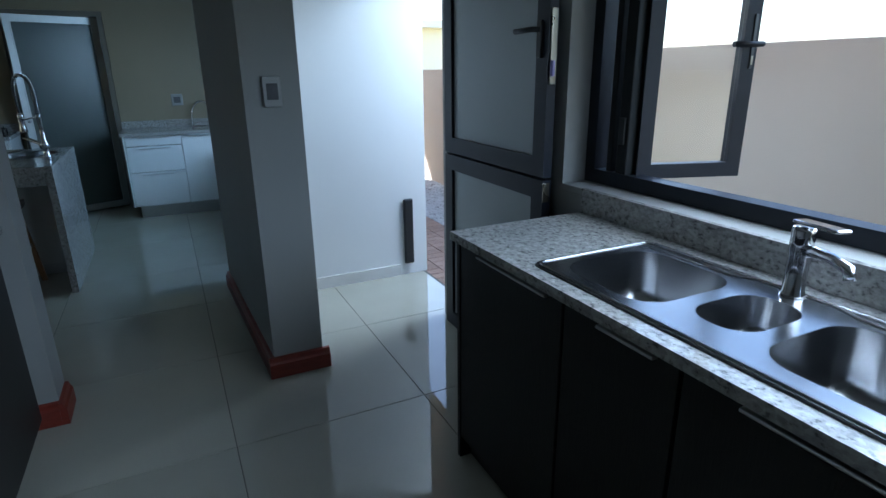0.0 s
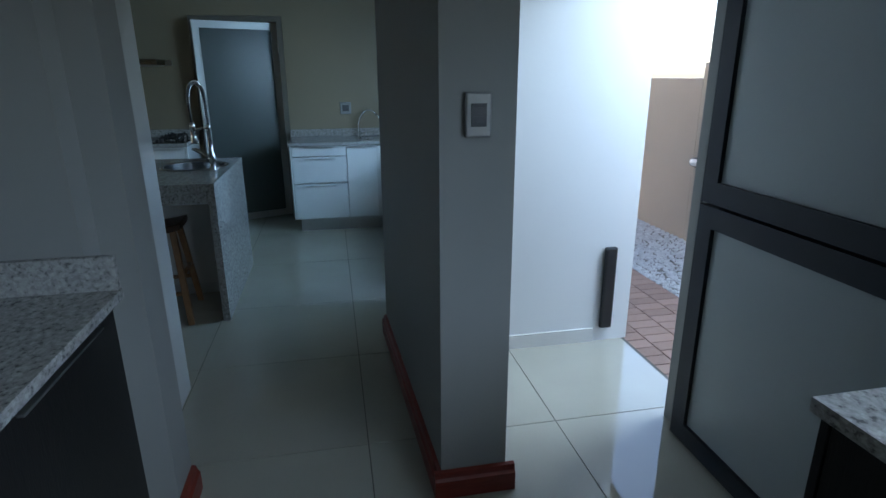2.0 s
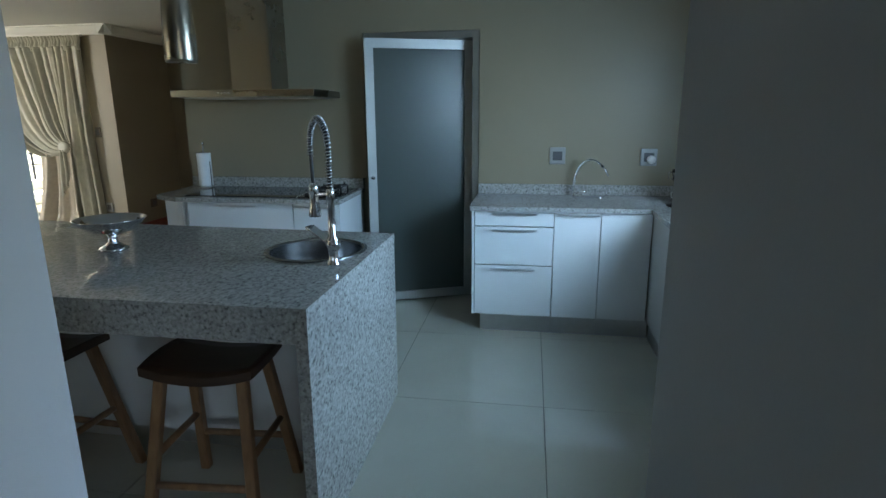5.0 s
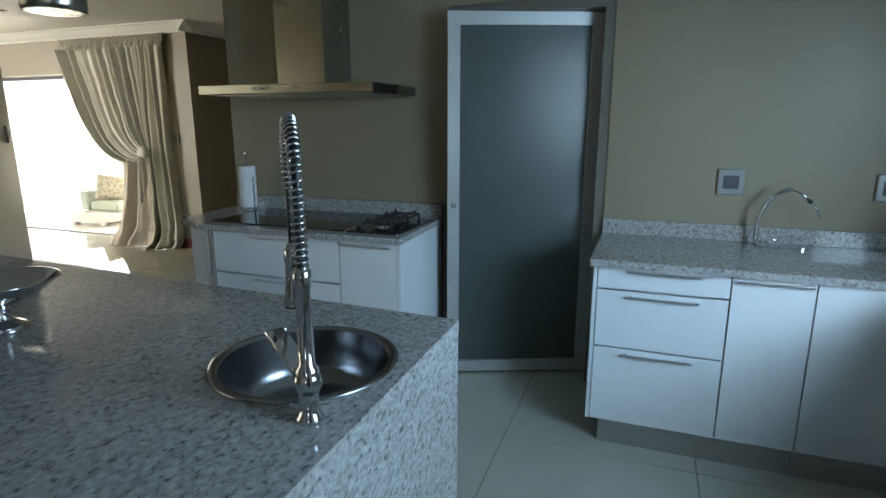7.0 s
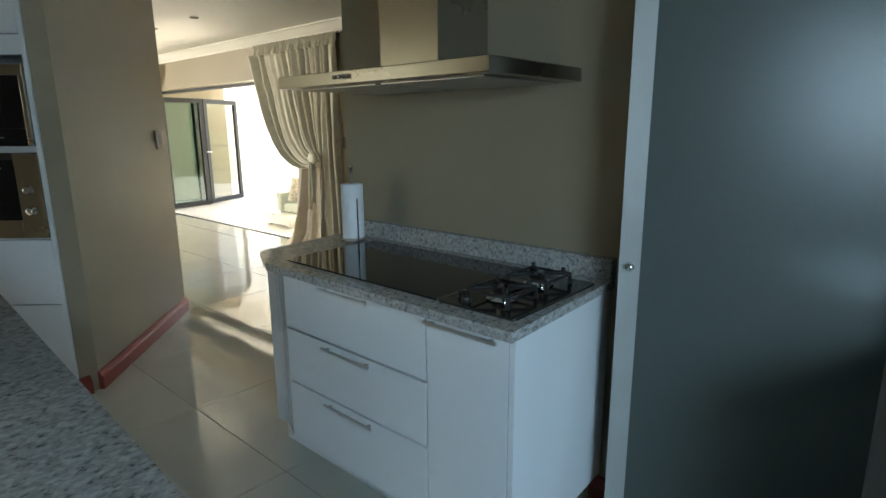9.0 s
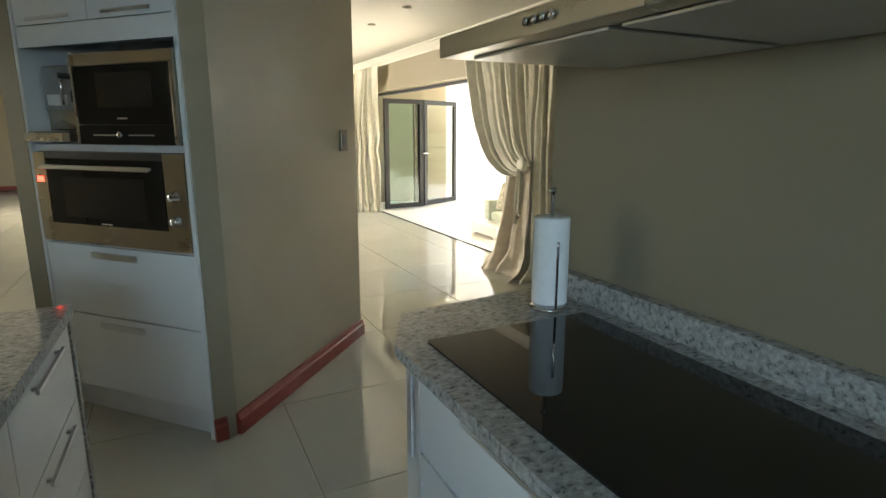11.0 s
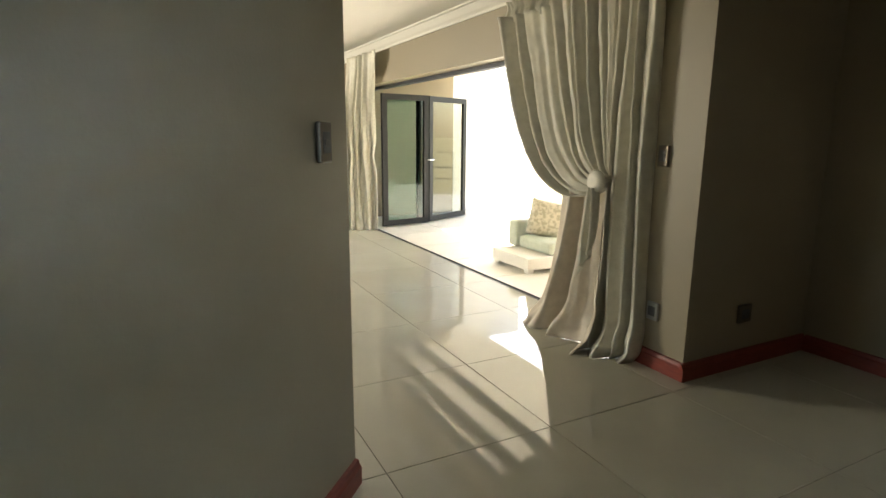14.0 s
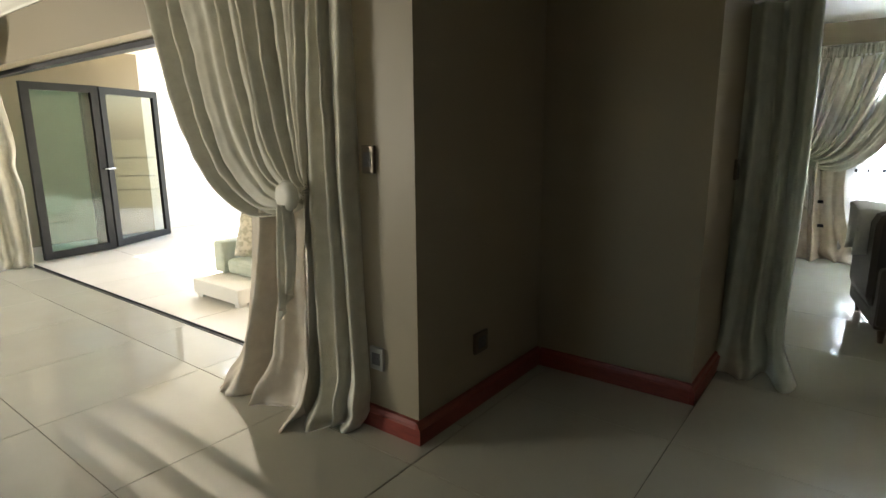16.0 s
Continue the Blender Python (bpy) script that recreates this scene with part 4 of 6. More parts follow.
# cups on a wire stand
cups = thing("cup_stand", 1.30, 6.66, 0.895, "black wire stand holding white cups on the corner worktop", "cup stand")
bm = lathe([(0.0, 0), (0.13, 0), (0.135, 0.006), (0.13, 0.012), (0.0, 0.012)], 32, (1.30, 6.66, 0.8955))
tube([(1.30, 6.66, 0.905), (1.30, 6.66, 1.19)], 0.005, 8, bm)
tube([(1.30 + 0.1 * math.cos(a / 12 * 6.283), 6.66 + 0.1 * math.sin(a / 12 * 6.283), 1.165) for a in range(13)], 0.004, 6, bm)
part("stand", bm, M_BLACK, cups, "black wire stand")
for tier, z in ((0, 0.91), (1, 1.05)):
    for k in range(4):
        a = radians(40 + 90 * k + 45 * tier)
        cx, cy = 1.30 + 0.075 * math.cos(a), 6.66 + 0.075 * math.sin(a)
        cpt = part("cup", lathe([(0.0, 0.0), (0.022, 0.0), (0.03, 0.015), (0.04, 0.06), (0.041, 0.085), (0.038, 0.085), (0.036, 0.06), (0.026, 0.02), (0.0, 0.012)], 20, (cx, cy, z)), M_GLASS if tier else M_CERAMIC, cups, "clear glass mug" if tier else "white ceramic cup")
        ex, ey = math.cos(a), math.sin(a)
        part("handle", tube([(cx + 0.038 * ex, cy + 0.038 * ey, z + 0.07), (cx + 0.062 * ex, cy + 0.062 * ey, z + 0.062), (cx + 0.058 * ex, cy + 0.058 * ey, z + 0.03), (cx + 0.032 * ex, cy + 0.032 * ey, z + 0.022)], 0.005, 6), M_GLASS if tier else M_CERAMIC, cpt)

# ---- island ----
def island_front(x0, x1, o0, o1, z0, z1, bm=None):
    """A slab along the island's slightly slanting back edge, from o0 to o1 out of it."""
    edge = lambda x, o: (x, 5.548 - 0.0418 * (x + 0.42) + o)
    return prism([edge(x0, o0), edge(x1, o0), edge(x1, o1), edge(x0, o1)], z0, z1, bm)


isl = thing("kitchen_island", -1.75, 4.98, 0, "speckled grey granite kitchen island with waterfall end", "island")
sc = [(-0.685 + 0.212 * math.cos(2 * math.pi * k / 40), 5.145 + 0.212 * math.sin(2 * math.pi * k / 40)) for k in range(40)]
part("worktop", slab([(-3.10, 4.38), (-0.42, 4.38), (-0.42, 5.548), (-3.10, 5.66)], [sc], 0.862, 0.90), M_GRANITE, isl, "polished granite top")
part("waterfall_end", boxes((-0.465, 4.382, 0.0, -0.4215, 5.546, 0.8615), bevel=0.001), M_GRANITE, isl, "granite end panel")
part("waterfall_end", boxes((-3.098, 4.382, 0.0, -3.055, 5.655, 0.8615), bevel=0.001), M_GRANITE, isl, "granite end panel")
part("apron", boxes((-3.05, 4.382, 0.775, -0.466, 4.42, 0.8615), bevel=0.001), M_GRANITE, isl, "granite front apron")
part("body", boxes((-3.05, 4.90, 0.09, -0.92, 5.495, 0.86), (-0.92, 4.90, 0.09, -0.47, 5.495, 0.70)), M_BODY, isl, "white board back panel")
part("plinth", boxes((-3.05, 4.94, 0.0, -0.47, 5.46, 0.09)), M_HANDLE, isl)
for k in range(4):
    x0, x1 = -3.05 + 0.645 * k, -3.05 + 0.645 * (k + 1)
    for z0, z1 in ((0.61, 0.858), (0.36, 0.606), (0.10, 0.356)):
        d = part("drawer", island_front(x0 + 0.002, x1 - 0.002, -0.030, -0.010, z0, z1), M_GLOSS, isl, "gloss white drawer front")
        bm = island_front(x0 + 0.17, x1 - 0.17, 0.004, 0.012, z1 - 0.035, z1 - 0.023)
        for xa in (x0 + 0.19, x1 - 0.20):
            island_front(xa, xa + 0.01, -0.010, 0.0045, z1 - 0.033, z1 - 0.025, bm)
        part("handle", bm, M_HANDLE, d, "satin aluminium bar handle")
prep = thing("prep_sink", -0.685, 5.145, 0.75, "round stainless steel prep sink set in the island", "sink")
part("rim", lathe([(0.205, 0.0), (0.228, 0.0), (0.23, 0.003), (0.222, 0.006), (0.21, 0.006), (0.204, 0.0)], 48, (-0.685, 5.145, 0.9005), capped=False), M_SINK, prep)
part("bowl", lathe([(0.206, 0.0), (0.205, -0.02), (0.203, -0.06), (0.199, -0.10), (0.190, -0.125), (0.172, -0.143), (0.145, -0.151), (0.07, -0.155), (0.0, -0.158)], 48, (-0.685, 5.145, 0.902), capped=False), M_SINK, prep)
part("drain", lathe([(0.0, 0.0), (0.04, 0.0), (0.044, 0.004), (0.034, 0.005), (0.0, 0.003)], 24, (-0.685, 5.145, 0.748)), M_CHROME, prep)

# sprung tap on the island
ft = thing("sprung_tap", -0.515, 4.905, 0.90, "tall chrome kitchen tap with sprung hose and spray head", "tap")
fd = Vector((-0.63, 0.777))
base = Vector((-0.515, 4.905))


def fp(a, z):
    return (base.x + fd.x * a, base.y + fd.y * a, z)


part("column", lathe([(0.028, 0.0), (0.028, 0.008), (0.021, 0.016), (0.020, 0.06), (0.024, 0.07), (0.024, 0.11), (0.016, 0.12), (0.0145, 0.27), (0.018, 0.275), (0.018, 0.305), (0.013, 0.31), (0.0, 0.311)], 24, (base.x, base.y, 0.9005)), M_CHROME, ft)
R = 0.114
arc = [fp(0, 1.20 + 0.02 * k) for k in range(9)] + [fp(R - R * math.cos(radians(a)), 1.365 + R * math.sin(radians(a))) for a in range(10, 181, 10)] + [fp(2 * R, 1.345), fp(2 * R, 1.325)]
part("hose", tube(arc + [fp(2 * R - 0.004, 1.27), fp(2 * R - 0.01, 1.18)], 0.008, 10), M_BLACK, ft, "dark hose inside the spring")
part("spring", spring(arc, 0.0128, 0.0029, 46), M_CHROME, ft, "coiled chrome spring")
part("spray_head", lathe([(0.026, 0.0), (0.0275, 0.007), (0.021, 0.045), (0.0185, 0.10), (0.021, 0.106), (0.021, 0.13), (0.012, 0.145), (0.0, 0.146)], 20, fp(2 * R - 0.012, 1.068)), M_CHROME, ft, "flared chrome spray head")
part("holder_arm", tube([fp(0.0, 1.185), fp(0.08, 1.182), fp(0.17, 1.165), fp(0.195, 1.163)], 0.007, 8), M_CHROME, ft)
part("lever_hub", lathe([(0.0, -0.03), (0.025, -0.03), (0.026, -0.02), (0.026, 0.02), (0.0, 0.03)], 20, (base.x, base.y, 0.985), tilt=pose(0, 0, 0, 90, 0, 40)), M_CHROME, ft)
bm = boxes((-0.022, 0.0, -0.006, 0.022, 0.13, 0.006), bevel=0.003)
bm.transform(pose(base.x - 0.02, base.y + 0.015, 0.995, 22, 0, 62))
part("lever", bm, M_CHROME, ft, "flat chrome lever")

fb = thing("fruit_bowl", -1.61, 5.03, 0.90, "polished steel pedestal fruit bowl on the island", "bowl")
part("foot", lathe([(0.062, 0.0), (0.064, 0.005), (0.052, 0.014), (0.030, 0.026), (0.019, 0.040), (0.022, 0.050), (0.017, 0.058), (0.026, 0.068), (0.0, 0.069)], 32, (-1.61, 5.03, 0.9005)), M_CHROME, fb)
part("dish", lathe([(0.0, 0.0), (0.033, 0.003), (0.08, 0.022), (0.125, 0.052), (0.148, 0.074), (0.151, 0.078), (0.146, 0.078), (0.121, 0.057), (0.075, 0.027), (0.0, 0.009)], 48, (-1.61, 5.03, 0.968)), M_CHROME, fb, "wide shallow dish")

pn = thing("pendant_lamp", -1.12, 4.95, 1.70, "brushed steel bullet-shaped pendant lamp over the island", "pendant lamp")
part("shade", lathe([(0.053, 0.0), (0.059, 0.0), (0.061, 0.01), (0.060, 0.12), (0.054, 0.22), (0.040, 0.30), (0.021, 0.355), (0.012, 0.365), (0.0, 0.366)], 32, (-1.12, 4.95, 1.70)), M_STEEL, pn)
part("inner", lathe([(0.0, 0.0), (0.052, 0.0), (0.052, 0.004), (0.0, 0.004)], 32, (-1.12, 4.95, 1.702)), M_HANDLE, pn)
part("cord", tube([(-1.12, 4.95, 2.06), (-1.12, 4.95, CEIL - 0.03)], 0.004, 8), M_BLACK, pn)
part("rose", lathe([(0.05, 0.0), (0.05, 0.02), (0.03, 0.028), (0.0, 0.028)], 20, (-1.12, 4.95, CEIL - 0.03)), M_STEEL, pn)
for k in range(6):
    for a in (-16, -4):
        c, s2 = math.cos(radians(a)), math.sin(radians(a))
        part("vent_hole", tube([(-1.12 + 0.059 * c, 4.95 + 0.059 * s2, 1.73 + 0.014 * k), (-1.12 + 0.0612 * c, 4.95 + 0.0612 * s2, 1.73 + 0.014 * k)], 0.0032, 8), M_BLACK, pn)


def bar_stool(x, y, rz):
    ob = thing("bar_stool", x, y, 0, "wooden bar stool with a dark saddle seat under the island", "stool", "stools at the island", rz)
    bm = bmesh.new()
    nx, ny = 12, 6
    grid = [[[None] * (ny + 1) for _ in range(nx + 1)] for _ in range(2)]
    for s in range(2):
        for i in range(nx + 1):
            for j in range(ny + 1):
                u, v = i / nx * 2 - 1, j / ny * 2 - 1
                z = 0.62 + 0.028 * u * u - 0.006 * v * v - (0.0 if s == 0 else 0.032)
                grid[s][i][j] = bm.verts.new((0.215 * u * (1 - 0.05 * v * v), 0.155 * v * (1 - 0.06 * u * u), z))
    for s in range(2):
        for i in range(nx):
            for j in range(ny):
                q = [grid[s][i][j], grid[s][i + 1][j], grid[s][i + 1][j + 1], grid[s][i][j + 1]]
                bm.faces.new(q if s == 0 else q[::-1]).smooth = True
    rim = [(i, 0) for i in range(nx)] + [(nx, j) for j in range(ny)] + [(i, ny) for i in range(nx, 0, -1)] + [(0, j) for j in range(ny, 0, -1)]
    for (a, b), (c, d) in zip(rim, rim[1:] + rim[:1]):
        bm.faces.new((grid[0][a][b], grid[1][a][b], grid[1][c][d], grid[0][c][d]))
    bmesh.ops.recalc_face_normals(bm, faces=bm.faces)
    part("seat", bm, M_WOOD_DARK, ob, "dark wooden saddle seat", local=True)
    feet = {}
    for sx in (-1, 1):
        for sy in (-1, 1):
            top, foot = Vector((0.15 * sx, 0.10 * sy, 0.60)), Vector((0.205 * sx, 0.215 * sy, 0.0))
            d = (foot - top)
            bm = bmesh.new()
            vs = []
            for p in (top, foot):
                vs.append([bm.verts.new(p + Vector((ax * 0.019, ay * 0.019, 0))) for ax, ay in ((-1, -1), (1, -1), (1, 1), (-1, 1))])
            for k in range(4):
                bm.faces.new((vs[0][k], vs[0][(k + 1) % 4], vs[1][(k + 1) % 4], vs[1][k]))
            bm.faces.new(vs[0]), bm.faces.new(vs[1][::-1])
            bmesh.ops.recalc_face_normals(bm, faces=bm.faces)
            bmesh.ops.bevel(bm, geom=list(bm.edges), offset=0.004, segments=1, affect="EDGES")
            part("leg", bm, M_WOOD, ob, local=True)
            feet[sx, sy] = lambda z, t=top, f=foot: t + (f - t) * ((0.60 - z) / 0.60)
    for (a, b, z) in (((-1, -1), (1, -1), 0.20), ((-1, 1), (1, 1), 0.20), ((-1, -1), (-1, 1), 0.30), ((1, -1), (1, 1), 0.30)):
        part("stretcher", tube([feet[a](z), feet[b](z)], 0.014, 8), M_WOOD, ob, local=True)
    return ob


stool = bar_stool(-0.875, 4.57, 4)
copy_thing(stool, pose(-1.62, 4.56, 0, 0, 0, -3))

# ---- oven tower ----
ov = thing("oven_tower", S(0.5, 0.3).x, S(0.5, 0.3).y, 0, "tall gloss white oven housing with drawers below", "cabinet", rz=0)
OV = Matrix.Translation((S(0, 0).x, S(0, 0).y, 0)) @ Matrix(((D1.x, NIN.x, 0, 0), (D1.y, NIN.y, 0, 0), (0, 0, 1, 0), (0, 0, 0, 1)))


def on_tower(bm, mirrored=True):
    """From (along, into, up) on the tower's front to the world."""
    bm.transform(OV)
    bmesh.ops.recalc_face_normals(bm, faces=bm.faces)
    return bm


part("side_panel", on_tower(boxes((0.004, 0.0, 0.0, 0.026, 0.6, 2.5), bevel=0.001)), M_GLOSS, ov, "white side panel")
part("side_panel", on_tower(boxes((1.004, 0.0, 0.0, 1.026, 0.6, 2.5), bevel=0.001)), M_GLOSS, ov, "white side panel")
part("carcass", on_tower(boxes((0.028, 0.03, 0.14, 1.002, 0.6, 0.905), (0.028, 0.03, 1.925, 1.002, 0.6, 2.5), (0.028, 0.56, 0.905, 1.002, 0.6, 1.925), (0.028, 0.02, 1.355, 1.002, 0.56, 1.385))), M_BODY, ov)
part("plinth", on_tower(boxes((0.028, 0.05, 0.0, 1.002, 0.07, 0.138))), M_BODY, ov, "cream plinth")
part("divider", on_tower(boxes((0.660, 0.015, 1.386, 0.676, 0.56, 1.80))), M_BODY, ov)
part("rail", on_tower(boxes((0.028, 0.008, 1.832, 1.002, 0.03, 1.925), bevel=0.001)), M_GLOSS, ov)
for z0, z1 in ((0.545, 0.898), (0.145, 0.538)):
    d = part("drawer", on_tower(boxes((0.03, 0.004, z0, 1.0, 0.024, z1), bevel=0.0015)), M_GLOSS, ov, "gloss white drawer front")
    part("handle", on_tower(boxes((0.37, -0.018, z1 - 0.055, 0.66, -0.008, z1 - 0.025), (0.39, -0.01, z1 - 0.045, 0.40, 0.004, z1 - 0.035), (0.63, -0.01, z1 - 0.045, 0.64, 0.004, z1 - 0.035), bevel=0.001)), M_HANDLE, d)
for a, b in ((0.03, 0.512), (0.516, 1.0)):
    d = part("door", on_tower(boxes((a, 0.004, 1.93, b, 0.024, 2.495), bevel=0.0015)), M_GLOSS, ov, "gloss white upper door")
    part("handle", on_tower(boxes((a + 0.10, -0.016, 1.945, b - 0.10, -0.008, 1.96), (a + 0.12, -0.01, 1.948, a + 0.13, 0.004, 1.957), (b - 0.13, -0.01, 1.948, b - 0.12, 0.004, 1.957), bevel=0.001)), M_HANDLE, d)

oven = thing("built_in_oven", S(0.5, 0.2).x, S(0.5, 0.2).y, 0.91, "wide stainless steel built-in oven with dark glass door", "oven")
part("body", on_tower(boxes((0.03, 0.02, 0.91, 1.0, 0.5, 1.353))), M_BLACK, oven)
part("control_panel", on_tower(boxes((0.03, -0.004, 0.912, 0.155, 0.019, 1.350), bevel=0.002)), M_STEEL, oven, "steel control panel")
part("display_panel", on_tower(boxes((0.915, -0.004, 0.912, 1.0, 0.019, 1.350), bevel=0.002)), M_STEEL, oven, "steel side panel")
dr = part("door", on_tower(boxes((0.158, -0.006, 0.912, 0.912, 0.019, 1.005), bevel=0.002)), M_STEEL, oven, "steel door bottom")
part("glass", on_tower(boxes((0.158, -0.008, 1.006, 0.912, 0.019, 1.318), bevel=0.002)), M_OVENGLASS, dr, "dark glass")
part("window", on_tower(boxes((0.27, -0.0095, 1.04, 0.80, -0.0082, 1.235))), M_BGLASS, dr, "darker oven window")
bm = boxes((0.20, -0.05, 1.272, 0.90, -0.036, 1.292), (0.22, -0.037, 1.276, 0.235, -0.007, 1.288), (0.865, -0.037, 1.276, 0.88, -0.007, 1.288), bevel=0.002)
part("handle", on_tower(bm), M_HANDLE, dr, "long satin bar handle")
part("vent", on_tower(boxes((0.158, -0.002, 1.32, 0.912, 0.019, 1.352))), M_BLACK, oven)
part("display", on_tower(boxes((0.938, -0.0055, 1.205, 0.985, -0.0042, 1.232))), M_RED, oven, "red lit clock display")
part("mark", on_tower(boxes((0.50, -0.0092, 1.012, 0.57, -0.0083, 1.018))), M_HANDLE, dr)
for z in (1.165, 1.055):
    bm = lathe([(0.026, 0.0), (0.026, 0.006), (0.021, 0.008), (0.019, 0.03), (0.016, 0.034), (0.0, 0.034)], 24, tilt=pose(0, 0, 0, 90, 0, 0))
    bm.transform(Matrix.Translation((0.092, -0.004, z)))
    part("knob", on_tower(bm), M_CHROME, oven, "chrome knob")

mw = thing("microwave_oven", S(0.35, 0.2).x, S(0.35, 0.2).y, 1.386, "stainless steel framed microwave with black glass front", "microwave")
part("body", on_tower(boxes((0.045, 0.012, 1.387, 0.64, 0.45, 1.785))), M_BLACK, mw)
part("frame", on_tower(boxes((0.03, -0.016, 1.735, 0.645, 0.011, 1.785), (0.03, -0.016, 1.387, 0.052, 0.011, 1.734), (0.632, -0.016, 1.387, 0.645, 0.011, 1.734), bevel=0.002)), M_STEEL, mw, "steel frame")
part("door", on_tower(boxes((0.053, -0.014, 1.478, 0.631, 0.011, 1.733), bevel=0.002)), M_OVENGLASS, mw, "black glass door")
part("window", on_tower(boxes((0.16, -0.0155, 1.55, 0.49, -0.0142, 1.70))), M_BGLASS, mw)
part("control_panel", on_tower(boxes((0.053, -0.014, 1.388, 0.631, 0.011, 1.474), bevel=0.002)), M_OVENGLASS, mw, "black glass control strip")
for a, b in ((0.17, 0.32), (0.40, 0.54)):
    part("strip", on_tower(boxes((a, -0.0165, 1.428, b, -0.0142, 1.433))), M_HANDLE, mw)
part("mark", on_tower(boxes((0.32, -0.0155, 1.50, 0.38, -0.0142, 1.507))), M_HANDLE, mw)
bm = lathe([(0.015, 0.0), (0.014, 0.018), (0.011, 0.02), (0.0, 0.02)], 20, tilt=pose(0, 0, 0, 90, 0, 0))
bm.transform(Matrix.Translation((0.362, -0.014, 1.432)))
part("knob", on_tower(bm), M_CHROME, mw)

cf = thing("coffee_machine", S(0.85, 0.2).x, S(0.85, 0.2).y, 1.386, "silver built-in coffee machine beside the microwave", "coffee machine")
part("body", on_tower(boxes((0.685, 0.10, 1.45, 0.995, 0.5, 1.76), bevel=0.006)), M_STEEL, cf, "silver casing")
part("panel", on_tower(boxes((0.69, 0.085, 1.55, 0.985, 0.10, 1.75), bevel=0.003)), M_PLATE, cf)
bm = lathe([(0.018, 0), (0.018, 0.05), (0.01, 0.06), (0.01, 0.10), (0.0, 0.10)], 16)
bm.transform(Matrix.Translation((0.72, 0.05, 1.58)))
part("spout", on_tower(bm), M_BLACK, cf, "black coffee spout")
bm = tube([(0.72, 0.08, 1.69), (0.73, 0.03, 1.70), (0.75, 0.0, 1.70)], 0.014, 10)
part("grip", on_tower(bm), M_BLACK, cf, "black handle")
bm = tube([(0.79, 0.06, 1.72), (0.79, 0.04, 1.68), (0.79, 0.04, 1.57)], 0.007, 8)
part("steam_pipe", on_tower(bm), M_CHROME, cf)
part("jug", on_tower(boxes((0.82, 0.04, 1.57, 0.90, 0.09, 1.62), bevel=0.004)), M_WHITE, cf)
part("drip_tray", on_tower(boxes((0.68, -0.03, 1.40, 0.998, 0.30, 1.44), bevel=0.004)), M_STEEL, cf, "steel drip tray")
part("grid", on_tower(boxes((0.70, -0.02, 1.4405, 0.98, 0.08, 1.446))), M_BLACK, cf)

# switches and sockets of the living side
dw = (C1 - C0).normalized()
ang = math.degrees(math.atan2(dw.y, dw.x)) 
sp = C1 - dw * 0.195
plate("light_switch", sp.x, sp.y, 1.388, ang, 0.085, 0.135, "bronze switch plate near the end of the taupe wall", M_PLATE_B, M_PLATE_D)
plate("light_switch", -5.09, 9.18, 1.302, 0, 0.075, 0.125, "bronze switch plate beside the curtain", M_PLATE_B, M_PLATE_D)
plate("power_socket", -5.075, 9.18, 0.36, 0, 0.085, 0.115, "silver socket plate beside the curtain", M_PLATE, M_PLATE_D, category="socket")
plate("power_socket", -4.83, 9.68, 0.345, 90, 0.12, 0.115, "bronze socket plate low on the alcove wall", M_PLATE_B, M_PLATE_D, category="socket")
plate("light_switch", -3.92, 10.96, 1.20, 90, 0.075, 0.12, "bronze switch plate near the lounge curtain", M_PLATE_B, M_PLATE_D)
for x in (-6.04, -7.02, -8.0, -8.9, -9.9):
    dlt = thing("downlight", x, 8.08, CEIL - 0.012, "small round recessed ceiling downlight", "downlight", "living room downlights")
    part("bezel", lathe([(0.026, 0.0), (0.042, 0.0), (0.044, 0.006), (0.042, 0.0115), (0.026, 0.0115)], 24, (x, 8.08, CEIL - 0.012)), M_STEEL, dlt)
    part("lens", lathe([(0.0, 0.004), (0.026, 0.004), (0.026, 0.010), (0.0, 0.010)], 20, (x, 8.08, CEIL - 0.012)), M_DOWN, dlt, "lit lens")


# ---- curtains ----
def cloth(rows, parent, name, mat, label, m):
    """A sheet of cloth from rows of points."""
    bm = bmesh.new()
    vs = [[bm.verts.new(m @ Vector(p)) for p in r] for r in rows]
    for a, b in zip(vs, vs[1:]):
        for k in range(len(a) - 1):
            bm.faces.new((a[k], a[k + 1], b[k + 1], b[k])).smooth = True
    bmesh.ops.recalc_face_normals(bm, faces=bm.faces)
    bm.normal_update()
    back = [[bm.verts.new(v.co - v.normal * 0.004) for v in r] for r in vs]
    for a, b in zip(back, back[1:]):
        for k in range(len(a) - 1):
            bm.faces.new((a[k], b[k], b[k + 1], a[k + 1])).smooth = True
    rim = [(0, k) for k in range(len(vs[0]))] + [(i, len(vs[0]) - 1) for i in range(1, len(vs))]
    rim += [(len(vs) - 1, k) for k in range(len(vs[0]) - 2, -1, -1)] + [(i, 0) for i in range(len(vs) - 2, 0, -1)]
    for (i, k), (p, q) in zip(rim, rim[1:] + rim[:1]):
        bm.faces.new((vs[i][k], back[i][k], back[p][q], vs[p][q]))
    bmesh.ops.recalc_face_normals(bm, faces=bm.faces)
    return part(name, bm, mat, parent, label)


def bez(p0, p1, p2, p3, t):
    s = 1 - t
    return s ** 3 * p0 + 3 * s * s * t * p1 + 3 * s * t * t * p2 + t ** 3 * p3


